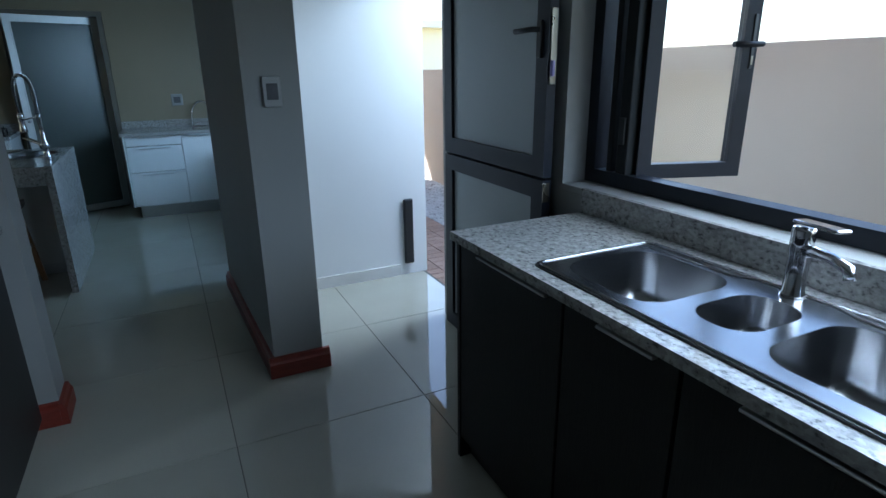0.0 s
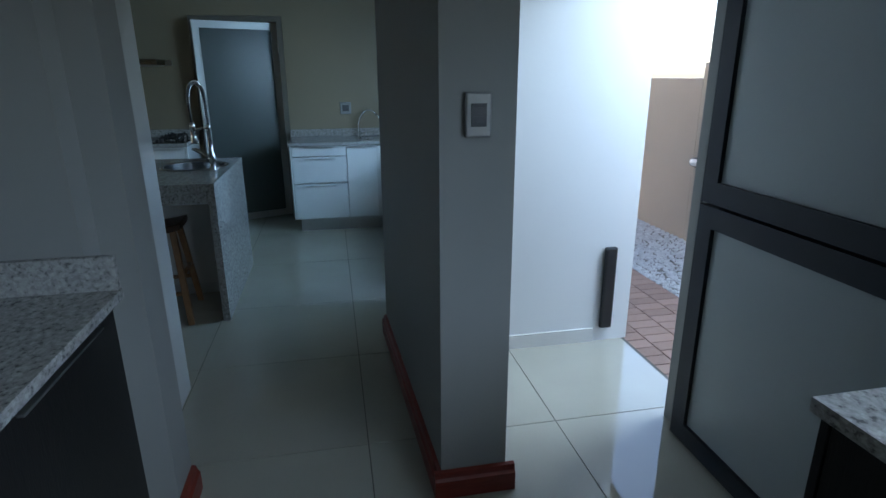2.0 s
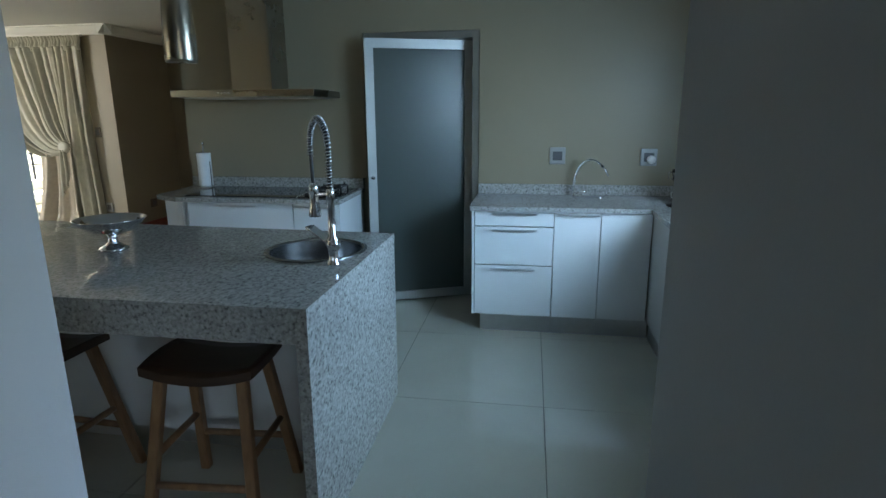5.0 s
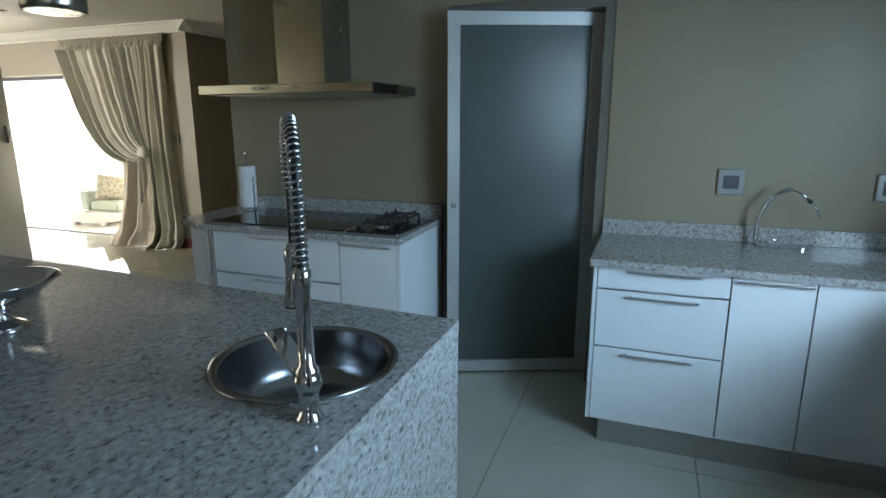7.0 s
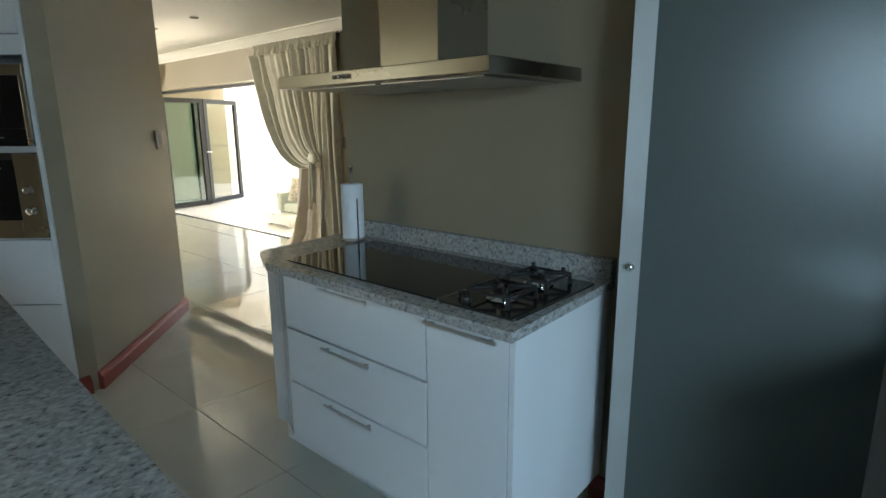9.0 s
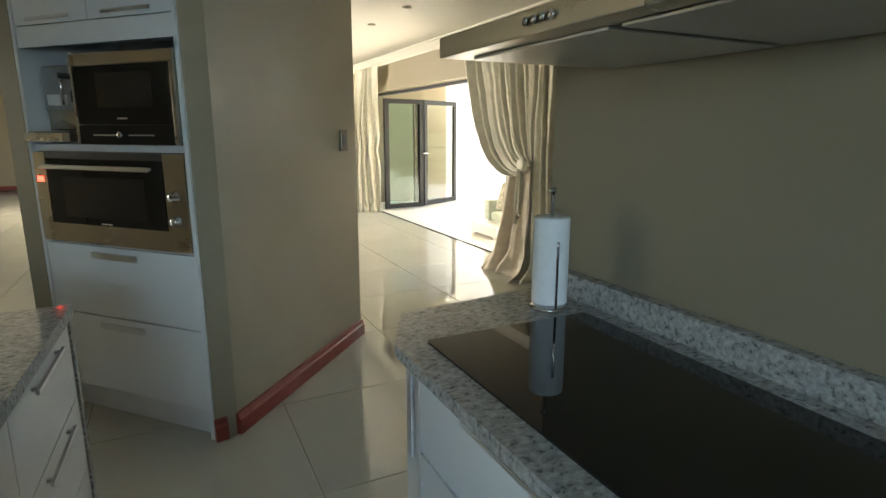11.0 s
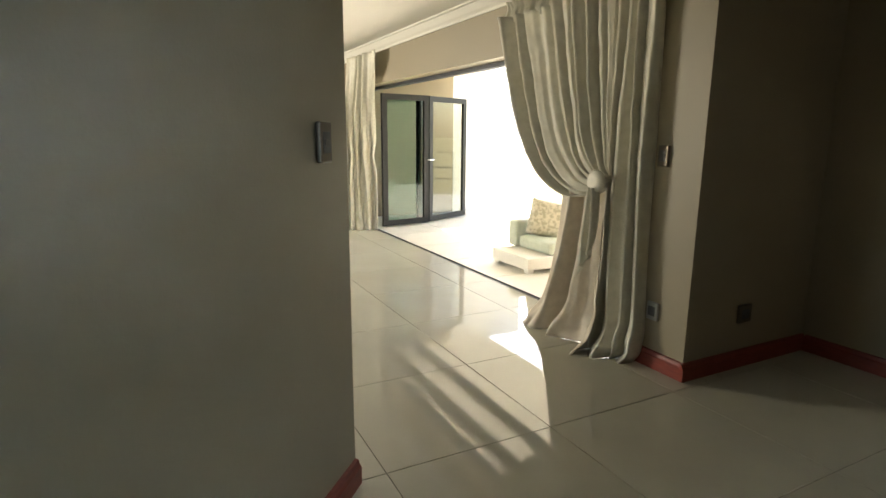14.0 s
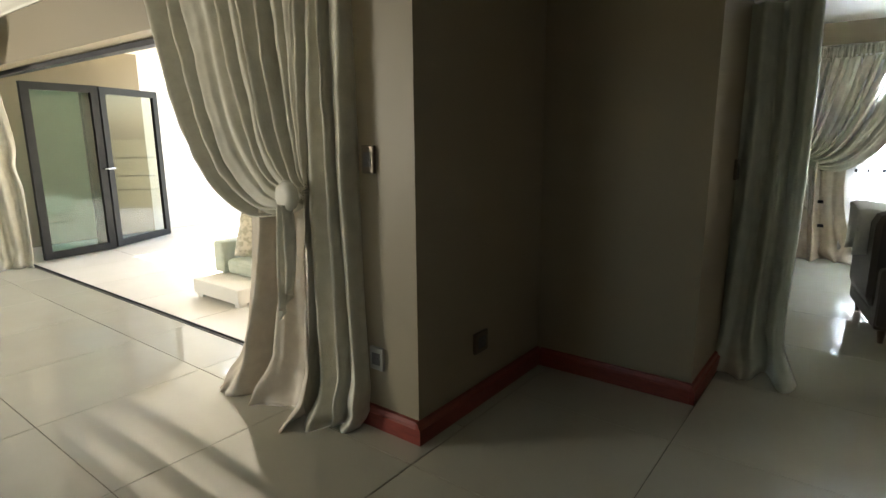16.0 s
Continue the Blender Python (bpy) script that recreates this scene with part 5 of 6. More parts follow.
def rumple(a, d, z, k, pool=0.05):
    """Small creases all over, and cloth pushed out where it meets the floor."""
    d += 0.016 * noise.noise((a * 5 + k + 0.6 * z, z * 1.3, k)) + 0.006 * noise.noise((a * 17, z * 6 + k, 3 * k))
    d += 0.005 * noise.noise((a * 9 - 4 * z, z * 9 + a * 6, 2 * k))
    g = max(0.0, 1 - z / 0.26) ** 1.4
    d += g * pool * (1.0 + 1.6 * noise.noise((a * 8, z * 7, k + 5)))
    a += g * 0.09 * noise.noise((a * 7 + 3, z * 5, k + 9))
    return a, d, max(0.0008, z - 0.004 + 0.012 * g * noise.noise((a * 16, z * 13, k)))


def tied_curtain(x, y, rz, label, flip=1, top=2.44, mat=M_CURTAIN, seed=1, wide=1.0):
    """A heavy curtain held back by a rosette. Along the wall from its straight edge (0) to its free edge; it hangs in front of the wall, towards -y."""
    ob = thing("curtain", x, y, 0, label, "curtain", "tied-back curtains", rz)
    m = PLACE[ob.name] @ Matrix.Diagonal((-flip * wide, -1, 1, 1))
    rnd = random.Random(seed)
    ph = [rnd.uniform(0, 6.28) for _ in range(8)]

    def fold(u, n, a, k):
        w = u * n * 2 * math.pi + 1.5 * math.sin(u * 7 + ph[k]) + 0.7 * math.sin(u * 17 + ph[k + 1])
        s = math.sin(w)
        return a * (0.8 + 0.5 * math.sin(u * 11 + ph[(k + 3) % 8])) * (s + 0.35 * math.sin(1.7 * w + ph[k + 1]) + 0.2 * (1 - abs(s)))
    # swag that sweeps to the rosette
    rows = []
    nu, nv = 150, 56
    for j in range(nv + 1):
        t = j / nv
        row = []
        for i in range(nu + 1):
            u = i / nu
            k = u ** 0.85
            a = bez(1.63 + (0.30 - 1.63) * k, 1.36 + (0.31 - 1.36) * k, 1.01 + (0.36 - 1.01) * k, 0.41 + (0.36 - 0.41) * k, t)
            z = bez(top - 0.12, 1.50 + 0.45 * k, 0.73 + 0.62 * k, 1.09 + 0.10 * k, t)
            amp = 0.046 * (1 - 0.55 * t ** 3)
            d = 0.085 + fold(u + 0.02 * math.sin(3 * t + ph[5]) + 0.035 * noise.noise((u * 5, t * 2.5, seed)), 10.5, amp, 0) + 0.06 * math.sin(math.pi * min(1, t * 1.05)) * (1 - u)
            a, d, z = rumple(a, d, z + 0.012 * math.sin(u * 9 * 2 * math.pi + ph[3]) * t, seed)
            row.append((a, max(0.012, d), z))
        rows.append(row)
    cloth(rows, ob, "swag", mat, "draped upper cloth", m)
    # straight fall beside it
    rows = []
    for j in range(57):
        t = j / 56
        row = []
        for i in range(61):
            u = i / 60
            lo = 0.10 - 0.035 * t
            a = lo + (0.41 - lo) * u + 0.012 * math.sin(5 * t + ph[2] + u * 9)
            d = 0.07 + fold(u + 0.05 * t * math.sin(2 * t + ph[6]), 3.3, 0.044 + 0.02 * t, 2)
            a, d, z = rumple(a, d, (top - 0.12) * (1 - t) + 0.004, seed + 0.4, 0.085)
            row.append((a, max(0.012, d), z))
        rows.append(row)
    cloth(rows, ob, "fall", mat, "straight hanging folds", m)
    # lower cloth that opens out to the floor
    rows = []
    for j in range(49):
        t = j / 48
        row = []
        for i in range(81):
            u = i / 80
            a0, a1 = 0.84 - 0.46 * u, 1.07 - 0.74 * u
            e = t ** 1.7
            a = a0 + (a1 - a0) * e - 0.03 * math.sin(math.pi * t) * (1 - u)
            d = 0.06 + fold(u + 0.04 * t, 2.2, 0.036 + 0.05 * t, 4) + 0.05 * t
            a, d, z = rumple(a, d, 1.12 * (1 - t) + 0.004, seed + 0.8, 0.10)
            row.append((a, max(0.012, d), z))
        rows.append(row)
    cloth(rows, ob, "skirt", M_LINING if mat is M_CURTAIN else mat, "paler lower cloth flaring to the floor", m)
    # gathered tail under the rosette
    rows = []
    for j in range(25):
        t = j / 24
        row = []
        for i in range(25):
            u = i / 24
            a = 0.40 + 0.06 * t + (0.035 + 0.05 * math.sin(math.pi * min(1, t * 0.75))) * (2 * u - 1)
            d = 0.205 + 0.024 * math.sin(u * 13 + ph[1] + t) + 0.012 * math.sin(u * 27 + ph[4]) - 0.03 * t
            a, d, z = rumple(a, d, 1.10 - (0.40 + 0.20 * u) * t, seed + 1.3)
            row.append((a, d, z))
        rows.append(row)
    cloth(rows, ob, "tail", mat, "gathered tail of cloth", m)
    # gathered heading
    rows = []
    for j in range(9):
        t = j / 8
        row = []
        for i in range(201):
            u = i / 200
            a = 0.06 + 1.60 * u
            d = 0.06 + 0.018 * math.sin(u * 38 * 2 * math.pi + 2.5 * math.sin(u * 13 + ph[7])) * (1 - 0.3 * t) + 0.025 * t * math.sin(u * 10 * 6.283 + ph[0]) + 0.01 * math.cos(9 * t)
            row.append((a, d, top - 0.17 * t + 0.004 * math.sin(u * 90)))
        rows.append(row)
    cloth(rows, ob, "heading", mat, "pencil-pleated heading", m)
    bm = lathe([(0.0, 0.0), (0.05, 0.0), (0.068, 0.012), (0.072, 0.03), (0.06, 0.05), (0.03, 0.058), (0.0, 0.05)], 28, tilt=pose(0, 0, 0, -90, 0, 0))
    bm.transform(m @ Matrix.Translation((0.385, 0.165, 1.135)))
    bmesh.ops.recalc_face_normals(bm, faces=bm.faces)
    part("rosette", bm, M_ROSETTE if mat is M_CURTAIN else mat, ob, "pale round fabric rosette")
    bm = boxes((0.06, 0.0, top - 0.006, 1.66, 0.05, top + 0.012))
    bm.transform(m)
    bmesh.ops.recalc_face_normals(bm, faces=bm.faces)
    part("rail", bm, M_CEIL, ob, "white curtain rail")
    return ob


def drawn_curtain(label, a0, a1, b0, b1, top, tie, seed):
    """A curtain that runs from its rail (a0 to a1) to a tie at the jamb and hangs from there (b0 to b1)."""
    ob = thing("curtain", b0[0], b0[1], 0, label, "curtain", "tied-back curtains")
    rnd = random.Random(seed)
    ph = [rnd.uniform(0, 6.28) for _ in range(5)]
    rows = []
    for j in range(71):
        t = j / 70
        z = top * (1 - t) + 0.004
        s = min(1.0, (top - z) / (top - tie))
        s = s * s * (3 - 2 * s)
        p, q = Vector(a0).lerp(Vector(b0), s), Vector(a1).lerp(Vector(b1), s)
        n = Vector((q.y - p.y, -(q.x - p.x))).normalized()
        pinch = 1 - 0.16 * math.exp(-((z - tie + 0.05) / 0.16) ** 2)
        row = []
        for i in range(101):
            u = i / 100
            w = u * 4.5 * 2 * math.pi + 1.8 * math.sin(u * 6 + ph[0] + 1.5 * t) + 0.9 * math.sin(4 * t + ph[3])
            d = 0.026 * (math.sin(w) + 0.35 * math.sin(2.3 * w + ph[1])) + 0.05 * noise.noise((u * 3 - 0.6 * z, z * 0.7, seed))
            a, d, zz = rumple((u - 0.5) * pinch + 0.5, d, z, seed, 0.09)
            c = p + (q - p) * a + n * (d + 0.03)
            row.append((c.x, c.y, zz))
        rows.append(row)
    cloth(rows, ob, "cloth", M_CURTAIN, "gathered folds", Matrix())
    return ob


def hung_curtain(x, y, rz, width, label, top=2.1, mat=M_CURTAIN, folds=4, seed=3, flare=0.05, group="hanging curtains", waist=0.0, pool=0.06):
    ob = thing("curtain", x, y, 0, label, "curtain", group, rz)
    m = PLACE[ob.name]
    rnd = random.Random(seed)
    ph = [rnd.uniform(0, 6.28) for _ in range(4)]
    rows = []
    for j in range(37):
        t = j / 36
        z = top * (1 - t) + 0.004
        row = []
        for i in range(61):
            u = i / 60
            pinch = 1 - waist * math.exp(-((z - 1.1) / 0.3) ** 2)
            a = width * pinch * (u - 0.5) * (1 + flare * t) + (0.03 * t * math.sin(ph[3] + 4 * t))
            spread = max(0, t - 0.9) / 0.1
            w = u * folds * 2 * math.pi + 0.5 * math.sin(u * 6 + ph[0])
            d = (0.03 + 0.015 * t) * (math.sin(w) + 0.3 * math.sin(2.2 * w + ph[1])) - 0.06 * spread * (0.5 + 0.5 * math.sin(u * 9 + ph[2]))
            a += width * 0.16 * (2 * u - 1) * max(0.0, 1 - z / 0.3) ** 2 * (pool / 0.06 - 1)
            row.append(rumple(a, d, z, seed, -pool))
        rows.append(row)
    cloth(rows, ob, "cloth", mat, "hanging folds", m)
    return ob


tied_curtain(-5.05, 9.17, 0, "cream satin curtain tied back with a rosette at the patio opening")
drawn_curtain("cream satin curtain tied back at the opening's far end", (-10.62, 9.06), (-9.5, 9.06), (-10.86, 8.98), (-10.66, 9.46), 2.43, 1.15, 5)
hung_curtain(-3.765, 11.03, 8, 0.36, "grey-green satin curtain gathered at the lounge opening", 2.1, M_CURTAIN_G, 3, 4, 0.12, pool=0.13)
tied_curtain(-4.25, 14.93, 0, "cream satin curtain tied back beside the lounge window", flip=-1, top=2.3, seed=8, wide=0.9)
hung_curtain(-4.30, 14.2, 60, 0.4, "pale satin curtain at the lounge corner", 2.3, M_CURTAIN, 3, 9, 0.3)
hung_curtain(-2.6, 14.86, 0, 1.9, "white sheer curtain over the lounge window", 2.2, M_SHEER, 16, 11, 0.0)
hung_curtain(-17.7, 10.6, 90, 0.56, "pale satin curtain by the far window", 2.2, M_CURTAIN, 4, 12, 0.2, waist=0.4)

lw = thing("window_3", -2.3, 15.1, 0.45, "charcoal framed lounge window behind the sheer curtain", "window")
lw["kind"] = "structure"
part("window_frame", rect_frame(bmesh.new(), (-3.62, 15.1), (-1.0, 15.1), 0.45, 2.0, 0.06, 0.06), M_CHAR, lw)
part("transom", boxes((-3.56, 15.08, 1.18, -1.06, 15.12, 1.24), (-2.35, 15.08, 0.51, -2.29, 15.12, 1.18), bevel=0.003), M_CHAR, lw)


# ---- seats ----
def armchair(x, y, rz, label, width=0.95, group="", throw=True):
    ob = thing("armchair" if width < 1.3 else "sofa", x, y, 0, label, "armchair" if width < 1.3 else "sofa", group, rz)
    w = width / 2
    part("seat", boxes((-w + 0.2, -0.40, 0.16, w - 0.2, 0.25, 0.44), bevel=0.05), M_LEATHER, ob, local=True)
    part("seat_frame", boxes((-w + 0.02, -0.36, 0.10, w - 0.02, 0.38, 0.2), bevel=0.015), M_LEATHER, ob, local=True)
    bm = boxes((-w + 0.08, 0.16, 0.20, w - 0.08, 0.42, 0.88), bevel=0.09)
    part("backrest", bm, M_LEATHER, ob, local=True)
    for s in (-1, 1):
        bm = boxes((s * w - (0.22 if s > 0 else 0), -0.42, 0.12, s * w + (0 if s > 0 else 0.22), 0.38, 0.52), bevel=0.03)
        tube([(s * (w - 0.11), -0.43, 0.54), (s * (w - 0.11), 0.30, 0.54)], 0.115, 20, bm)
        part("arm", bm, M_LEATHER, ob, "rolled leather arm", local=True)
        for yy in (-0.36, 0.32):
            part("leg", lathe([(0.018, 0), (0.03, 0.1), (0.032, 0.115), (0.0, 0.116)], 14, (s * (w - 0.08), yy, 0)), M_WOOD_DARK, ob, "turned wooden leg", local=True)
    return ob


def throw_cloth(x, y, rz, label, span=0.5):
    ob = thing("throw", x, y, 0.5, label, "throw", rz=rz)
    rows = []
    m = PLACE[ob.name]
    for j in range(25):
        t = j / 24
        row = []
        for i in range(17):
            u = (i / 16 - 0.5) * span
            a = math.pi * (t - 0.5)
            if 0.2 < t < 0.8:
                aa = (t - 0.5) / 0.3 * math.pi / 2
                px, pz = 0.15 * math.sin(aa), 0.40 + 0.02 * math.cos(aa) - 0.03 * abs(math.sin(aa))
            else:
                px = 0.155 * (1 if t > 0.5 else -1)
                pz = 0.37 - (abs(t - 0.5) - 0.3) / 0.2 * 0.32
            row.append((u + 0.01 * math.sin(9 * t), px + 0.008 * math.sin(u * 40 + 6 * t), pz + 0.006 * math.sin(u * 30)))
        rows.append(row)
    cloth(rows, ob, "cloth", M_THROW, "white woven cloth", m)
    return ob


armchair(-2.86, 12.45, 100, "dark brown leather armchair with rolled arms in the lounge", 0.95)
throw_cloth(-3.14, 12.40, 10, "white throw laid over the leather armchair", 0.45)
armchair(-14.7, 8.1, 100, "dark brown leather sofa against the living room end", 2.2)
throw_cloth(-15.0, 8.55, 10, "white throw laid over the leather sofa", 0.6)

ch = thing("chandelier", -14.0, 9.8, 1.7, "small chandelier with glowing amber fabric shades", "chandelier")
part("stem", tube([(-14.0, 9.8, 1.75), (-14.0, 9.8, CEIL - 0.02)], 0.012, 8), M_STEEL, ch)
part("rose", lathe([(0.06, 0), (0.06, 0.02), (0.0, 0.022)], 20, (-14.0, 9.8, CEIL - 0.024)), M_STEEL, ch)
for k in range(4):
    a = radians(35 + 90 * k)
    px, py = -14.0 + 0.27 * math.cos(a), 9.8 + 0.27 * math.sin(a)
    part("arm", tube([(-14.0, 9.8, 1.78), ((-14.0 + px) / 2, (9.8 + py) / 2, 1.72), (px, py, 1.80), (px, py, 1.88)], 0.008, 8), M_STEEL, ch)
    part("shade", lathe([(0.130, 0.0), (0.105, 0.25), (0.101, 0.25), (0.126, 0.0)], 24, (px, py, 1.84), capped=False), M_AMBER, ch, "glowing amber fabric shade")

# ---- patio ----
structure("patio_floor", boxes((-11.9, 9.42, -0.2, -2.0, 15.0, -0.008)), M_GROUT, "grout bed of the patio", "floor")
# Out of view; depth set to keep sun and sky glare off the floor.
structure("patio_roof", boxes((-13.0, 9.42, 2.62, -4.2, 12.25, 2.75)), M_CEIL, "white patio roof slab", "roof")
structure("trim_patio_beam", boxes((-11.9, 10.10, 2.50, -4.9, 10.19, 2.619), bevel=0.004), M_CHAR, "charcoal beam under the patio roof", "beam")
structure("trim_patio_beam", boxes((-11.9, 10.66, 2.50, -4.9, 10.75, 2.619), bevel=0.004), M_CHAR, "charcoal beam under the patio roof", "beam")
structure("patio_wall", boxes((-12.05, 11.4, 0, -11.9, 13.0, 2.62)), M_WALL_WHITE, "white patio side wall")
tr = structure("trim_patio_track", boxes((-10.92, 9.405, -0.003, -5.25, 9.415, 0.004), (-10.92, 9.445, -0.006, -5.25, 9.455, 0.003)), M_CHAR, "dark sliding door track", "door track")
structure("trim_patio_head", boxes((-10.92, 9.34, 2.02, -5.25, 9.42, 2.058), (-10.92, 9.36, 0.0, -10.86, 9.42, 2.02)), M_CHAR, "charcoal aluminium door head", "door frame")


def glazed_leaf(name, p, q, label, handle=True, tint=M_GARDEN_GLASS):
    ob = thing(name, p[0], p[1], 0, label, "door")
    ob["kind"] = "structure"
    part("leaf_frame", rect_frame(bmesh.new(), p, q, 0.012, 2.01, 0.085, 0.05), M_CHAR_DARK, ob, "charcoal aluminium leaf frame")
    d = (Vector(q) - Vector(p)).normalized()
    a, b = Vector(p) + d * 0.08, Vector(q) - d * 0.08
    g = part("pane", pane(tuple(a), tuple(b), 0.095, 1.927, 0.008), tint, ob, "glass tinted to stand in for reflections")
    g.visible_shadow = False
    if handle:
        e0, e1, n0 = Vector(q) - d * 0.17, Vector(q) - d * 0.002, Vector((-d.y, d.x)) * 0.026
        part("folded_stile", prism([tuple(e0 + n0), tuple(e1 + n0), tuple(e1 + 3.4 * n0), tuple(e0 + 3.4 * n0)], 0.012, 2.01), M_CHAR_DARK, ob, "stile of the leaf folded behind")
        n = Vector((d.y, -d.x))
        h = Vector(q) - d * 0.045 + n * 0.028
        bm = tube([(h.x - n.x * 0.003, h.y - n.y * 0.003, 1.02), (h.x + n.x * 0.05, h.y + n.y * 0.05, 1.02), (h.x + n.x * 0.055 + d.x * 0.12, h.y + n.y * 0.055 + d.y * 0.12, 1.02)], 0.011, 8)
        part("handle", bm, M_CHROME, ob, "chrome lever handle")
    return ob


glazed_leaf("door_3", (-10.76, 9.58), (-10.87, 10.40), "charcoal aluminium folding door leaf, folded open")
glazed_leaf("door_4", (-10.93, 10.44), (-11.36, 11.35), "charcoal aluminium folding door leaf, folded open", False, M_CURTAIN_GLASS)

os_ = thing("outdoor_sofa", -7.68, 10.8, 0, "white wicker patio sofa with sage cushions on a low platform", "sofa")
part("platform", boxes((-8.02, 9.86, 0.03, -7.33, 11.9, 0.16), bevel=0.01), M_WICKER, os_, "white wicker platform")
for x in (-7.96, -7.39):
    for y in (9.92, 11.84):
        part("foot", boxes((x - 0.035, y - 0.035, -0.006, x + 0.035, y + 0.035, 0.03)), M_WICKER, os_)
part("back", boxes((-8.10, 10.12, 0.161, -7.93, 11.85, 0.46), bevel=0.03), M_SAGE, os_, "sage padded back")
for k in range(3):
    part("seat_cushion", boxes((-7.925, 10.14 + 0.57 * k, 0.162, -7.35, 10.70 + 0.57 * k, 0.30), bevel=0.04), M_SAGE, os_, "sage seat cushion")
ob = thing("cushion", -7.74, 10.38, 0.30, "patterned cream scatter cushion on the patio sofa", "cushion")
bm = bmesh.new()
bmesh.ops.create_grid(bm, x_segments=12, y_segments=12, size=0.21)
top = [v.co.copy() for v in bm.verts]
ret = bmesh.ops.duplicate(bm, geom=list(bm.verts) + list(bm.edges) + list(bm.faces))
dup = {v for v in ret["geom"] if isinstance(v, bmesh.types.BMVert)}
for v in bm.verts:
    u, w = v.co.x / 0.21, v.co.y / 0.21
    v.co.z = (1 if v not in dup else -1) * 0.07 * max(0.0, (1 - u ** 4) * (1 - w ** 4)) ** 0.5
bmesh.ops.remove_doubles(bm, verts=bm.verts, dist=1e-4)
bmesh.ops.recalc_face_normals(bm, faces=bm.faces)
for f in bm.faces:
    f.smooth = True
bm.transform(pose(-7.76, 10.42, 0.485, 66, 10, 50))
part("cover", bm, M_PATTERN, ob)

rail = thing("balustrade", -8, 14.9, 0, "charcoal metal balustrade along the patio edge", "balustrade")
for z in (0.35, 0.62, 0.98):
    part("rail", boxes((-11.9, 14.88, z, -2.0, 14.92, z + 0.035), bevel=0.004), M_CHAR, rail)
for k in range(8):
    part("post", boxes((-11.85 + 1.38 * k, 14.88, -0.006, -11.81 + 1.38 * k, 14.92, 0.98), bevel=0.004), M_CHAR, rail)

# ---- garden ----
structure("ground", boxes((-300, -300, -0.5, 300, 300, -0.30)), M_GROUND, "dry ground round the house", "ground")
structure("garden_path_bed", boxes((1.96, -4, -0.35, 3.85, 9.5, -0.105)), M_SAND, "sandy bed of the garden path", "ground")
gw = structure("garden_wall", boxes((3.76, -4, -0.3, 3.98, 5.75, 1.62), (3.76, 5.75, -0.3, 3.98, 9.5, 1.48), bevel=0.006), M_GARDEN, "tall beige plastered garden wall with a stepped top", "garden wall")
structure("garden_wall_end", boxes((1.96, 9.3, -0.3, 3.76, 9.5, 1.48)), M_GARDEN, "beige plastered garden wall", "garden wall")
hs = thing("neighbour_house", 5.4, 14.0, -0.3, "yellow plastered neighbouring house beyond the garden wall", "house")
part("wall", boxes((4.5, 12.0, -0.3, 6.2, 16, 2.35)), M_HOUSE, hs)
part("roof", prism([(4.3, 11.7), (6.35, 11.7), (6.35, 16.3), (4.3, 16.3)], 2.351, 2.5), M_CEIL, hs)
wl = thing("bulkhead_light", 3.75, 5.67, 0.70, "oval black bulkhead light on the garden wall", "wall light")
part("base", lathe([(0.0, 0), (0.085, 0), (0.09, 0.012), (0.08, 0.03), (0.0, 0.03)], 28, (3.755, 5.67, 0.70), tilt=pose(0, 0, 0, 0, -90, 0) @ Matrix.Diagonal((0.55, 1, 1, 1))), M_BLACK, wl)
part("lens", lathe([(0.07, 0.03), (0.06, 0.055), (0.03, 0.07), (0.0, 0.074)], 28, (3.755, 5.67, 0.70), tilt=pose(0, 0, 0, 0, -90, 0) @ Matrix.Diagonal((0.55, 1, 1, 1))), M_CERAMIC, wl, "white glass lens")

rnd = random.Random(4)
bm = bmesh.new()
for k in range(15000):
    x, y = rnd.uniform(2.80, 3.75), 2.2 + 7.0 * rnd.random() ** 1.3
    r = rnd.uniform(0.010, 0.021)
    vs = []
    for dx, dy, dz in ((1, 0, 0), (-1, 0, 0), (0, 1, 0), (0, -1, 0), (0, 0, 0.8), (0, 0, -0.8)):
        vs.append(bm.verts.new((x + dx * r * rnd.uniform(0.7, 1.3), y + dy * r * rnd.uniform(0.7, 1.3), -0.095 + dz * r * rnd.uniform(0.6, 1.1))))
    for a, b, c in ((0, 2, 4), (2, 1, 4), (1, 3, 4), (3, 0, 4), (2, 0, 5), (1, 2, 5), (3, 1, 5), (0, 3, 5)):
        bm.faces.new((vs[a], vs[b], vs[c]))
st_ = single("gravel", bm, M_GRAVEL, "pale grey gravel strip along the garden wall", "gravel", kind="stuff")

# ---- floor tiles and pavers ----


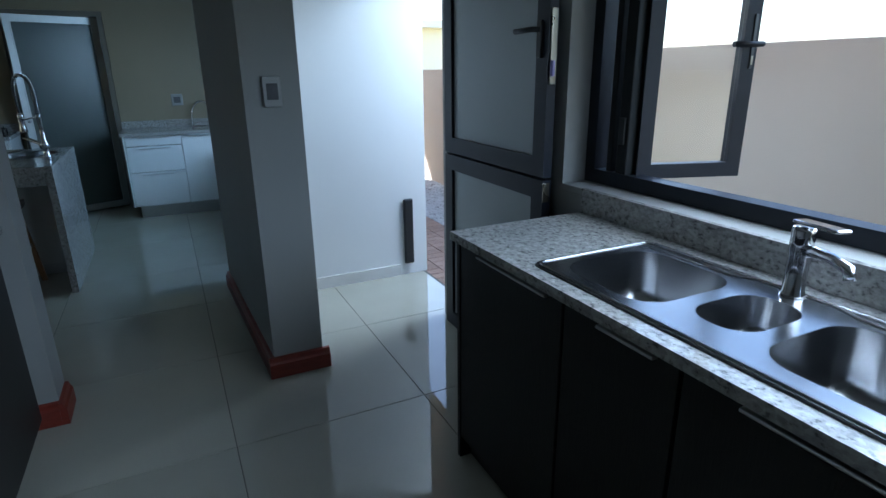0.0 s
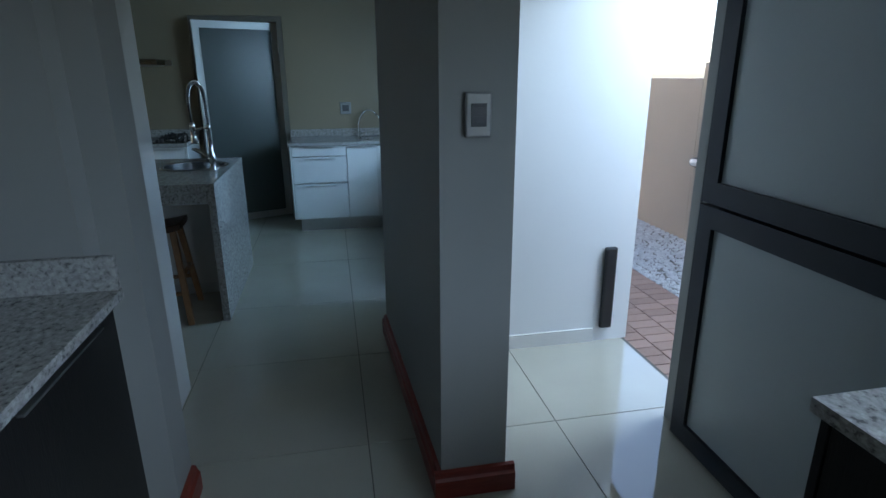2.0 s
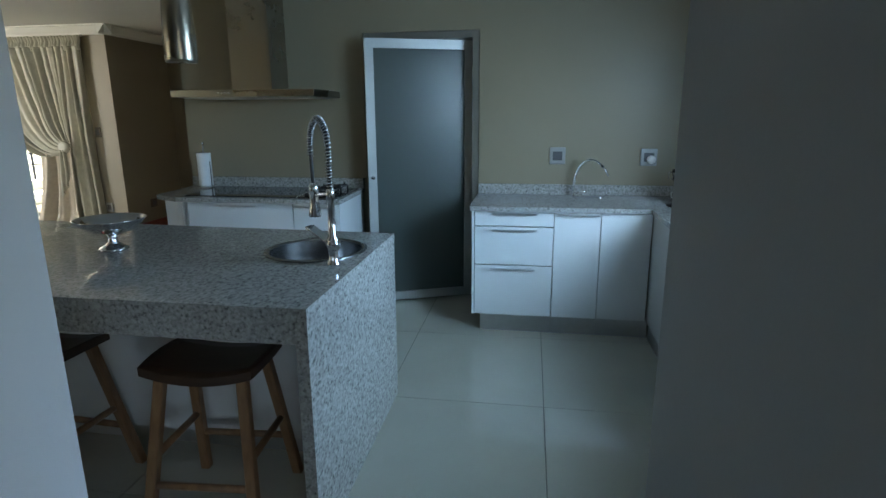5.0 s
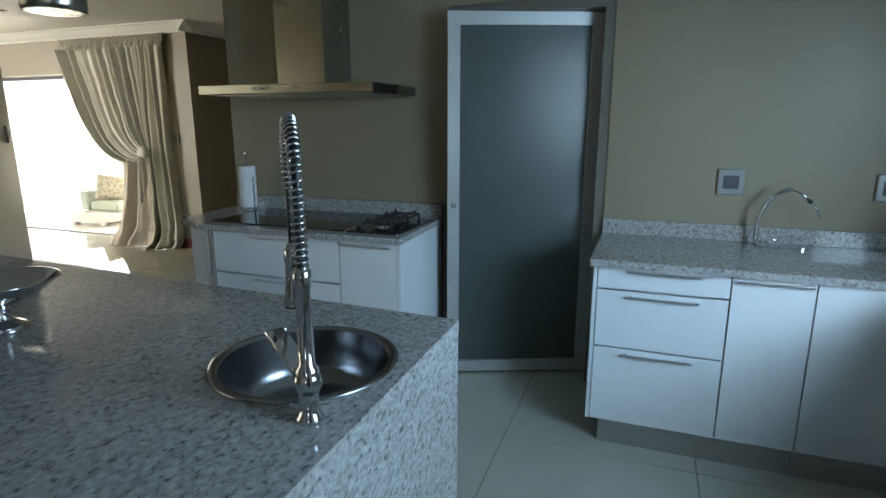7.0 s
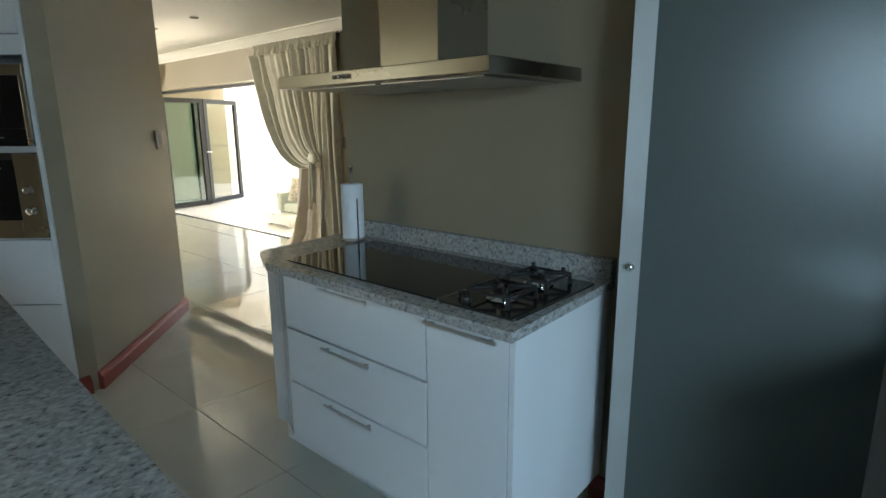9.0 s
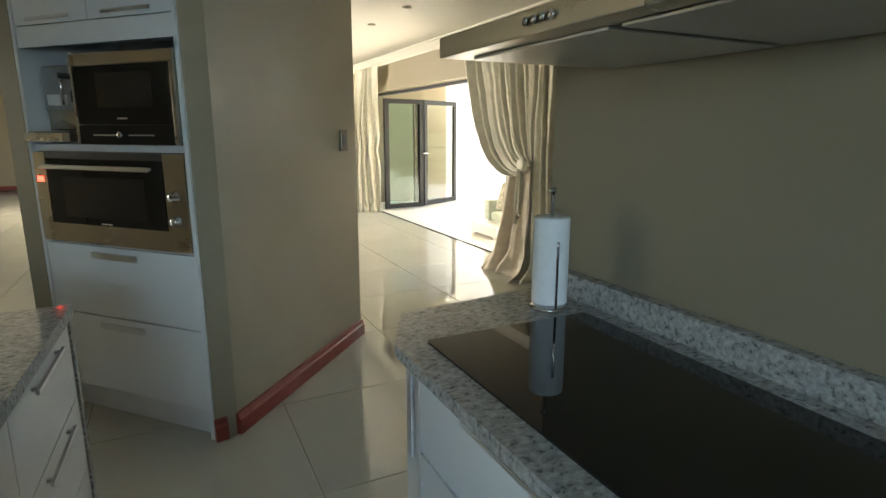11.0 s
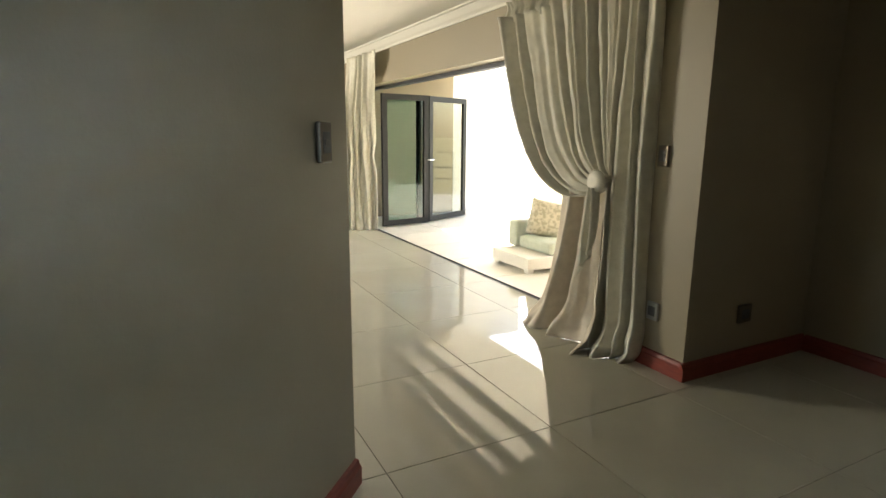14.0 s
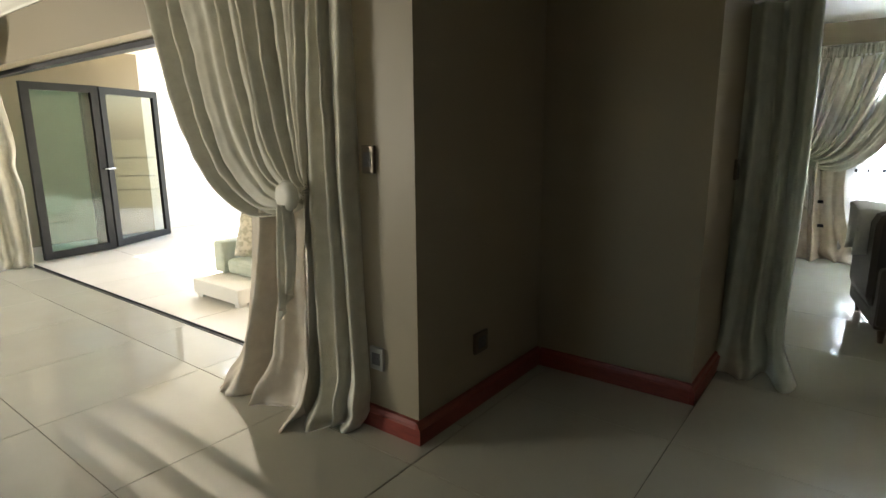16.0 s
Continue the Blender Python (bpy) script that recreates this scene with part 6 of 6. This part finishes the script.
def unit_tile(name, mat, h=0.01, b=0.004):
    bm = bmesh.new()
    lo = [bm.verts.new((x, y, -h)) for x, y in ((-.5, -.5), (.5, -.5), (.5, .5), (-.5, .5))]
    mid = [bm.verts.new((x, y, -0.0012)) for x, y in ((-.5, -.5), (.5, -.5), (.5, .5), (-.5, .5))]
    hi = [bm.verts.new((x * (1 - b), y * (1 - b), 0)) for x, y in ((-.5, -.5), (.5, -.5), (.5, .5), (-.5, .5))]
    for a, c in ((lo, mid), (mid, hi)):
        for k in range(4):
            bm.faces.new((a[k], a[(k + 1) % 4], c[(k + 1) % 4], c[k]))
    bm.faces.new(hi)
    me = bpy.data.meshes.new(name)
    bm.to_mesh(me)
    bm.free()
    me.materials.append(mat)
    return me


def lay(me, parent, x0, y0, x1, y1, z, gap, name="tile"):
    ob = new(name, me)
    ob.parent = parent
    base_m = PLACE[parent.name]
    ob.matrix_local = base_m.inverted() @ Matrix.LocRotScale(((x0 + x1) / 2, (y0 + y1) / 2, z), None, (x1 - x0 - gap, y1 - y0 - gap, 1))
    return ob


floor = bpy.data.objects["floor"]
tile_me = unit_tile("tile", M_TILE)
for i in range(len(XL) - 1):
    for j in range(len(YL) - 1):
        x0, x1, y0, y1 = XL[i], XL[i + 1], YL[j], YL[j + 1]
        if x1 < -1.1 and y1 < 2.9 and (y0 < 0.9 or x1 > -4):
            continue
        if y0 > 9 and x1 < -11.9 or x0 > -5.3 and y0 > 9:
            continue
        lay(tile_me, floor, x0, y0, x1, y1, 0, 0.0035)
for x0, x1 in ((-4.742, -3.89), (-3.89, -3.038), (-3.038, -2.36)):
    ys = [9.02, 9.88, 10.74, 11.6, 12.46, 13.32, 14.18, 15.04]
    for y0, y1 in zip(ys, ys[1:]):
        if x0 < -4 and y0 > 10.5 and y0 < 11.3:
            continue
        lay(tile_me, floor, x0, y0, x1, y1, 0, 0.0035)
for y0, y1 in ((9.42, 9.88), (9.88, 10.34)):
    lay(tile_me, floor, -4.828, y0, -4.742, y1, 0, 0.0035)
pat = bpy.data.objects["patio_floor"]
pat_me = unit_tile("patio_tile", M_PATIO)
for i in range(11):
    for j in range(6):
        lay(pat_me, pat, -11.9 + 0.9 * i, 9.465 + 0.9 * j, -11.0 + 0.9 * i, 10.365 + 0.9 * j, -0.006, 0.006)
bed = bpy.data.objects["garden_path_bed"]
pav_me = unit_tile("paver", M_PAVER, 0.03, 0.03)
for i in range(4):
    for j in range(34):
        lay(pav_me, bed, 1.97 + 0.205 * i, 2.6 + 0.105 * 2 * j * 0.5 + (0.05 if i % 2 else 0), 2.175 + 0.205 * i, 2.705 + 0.105 * j + (0.05 if i % 2 else 0), -0.09, 0.008, "paver")
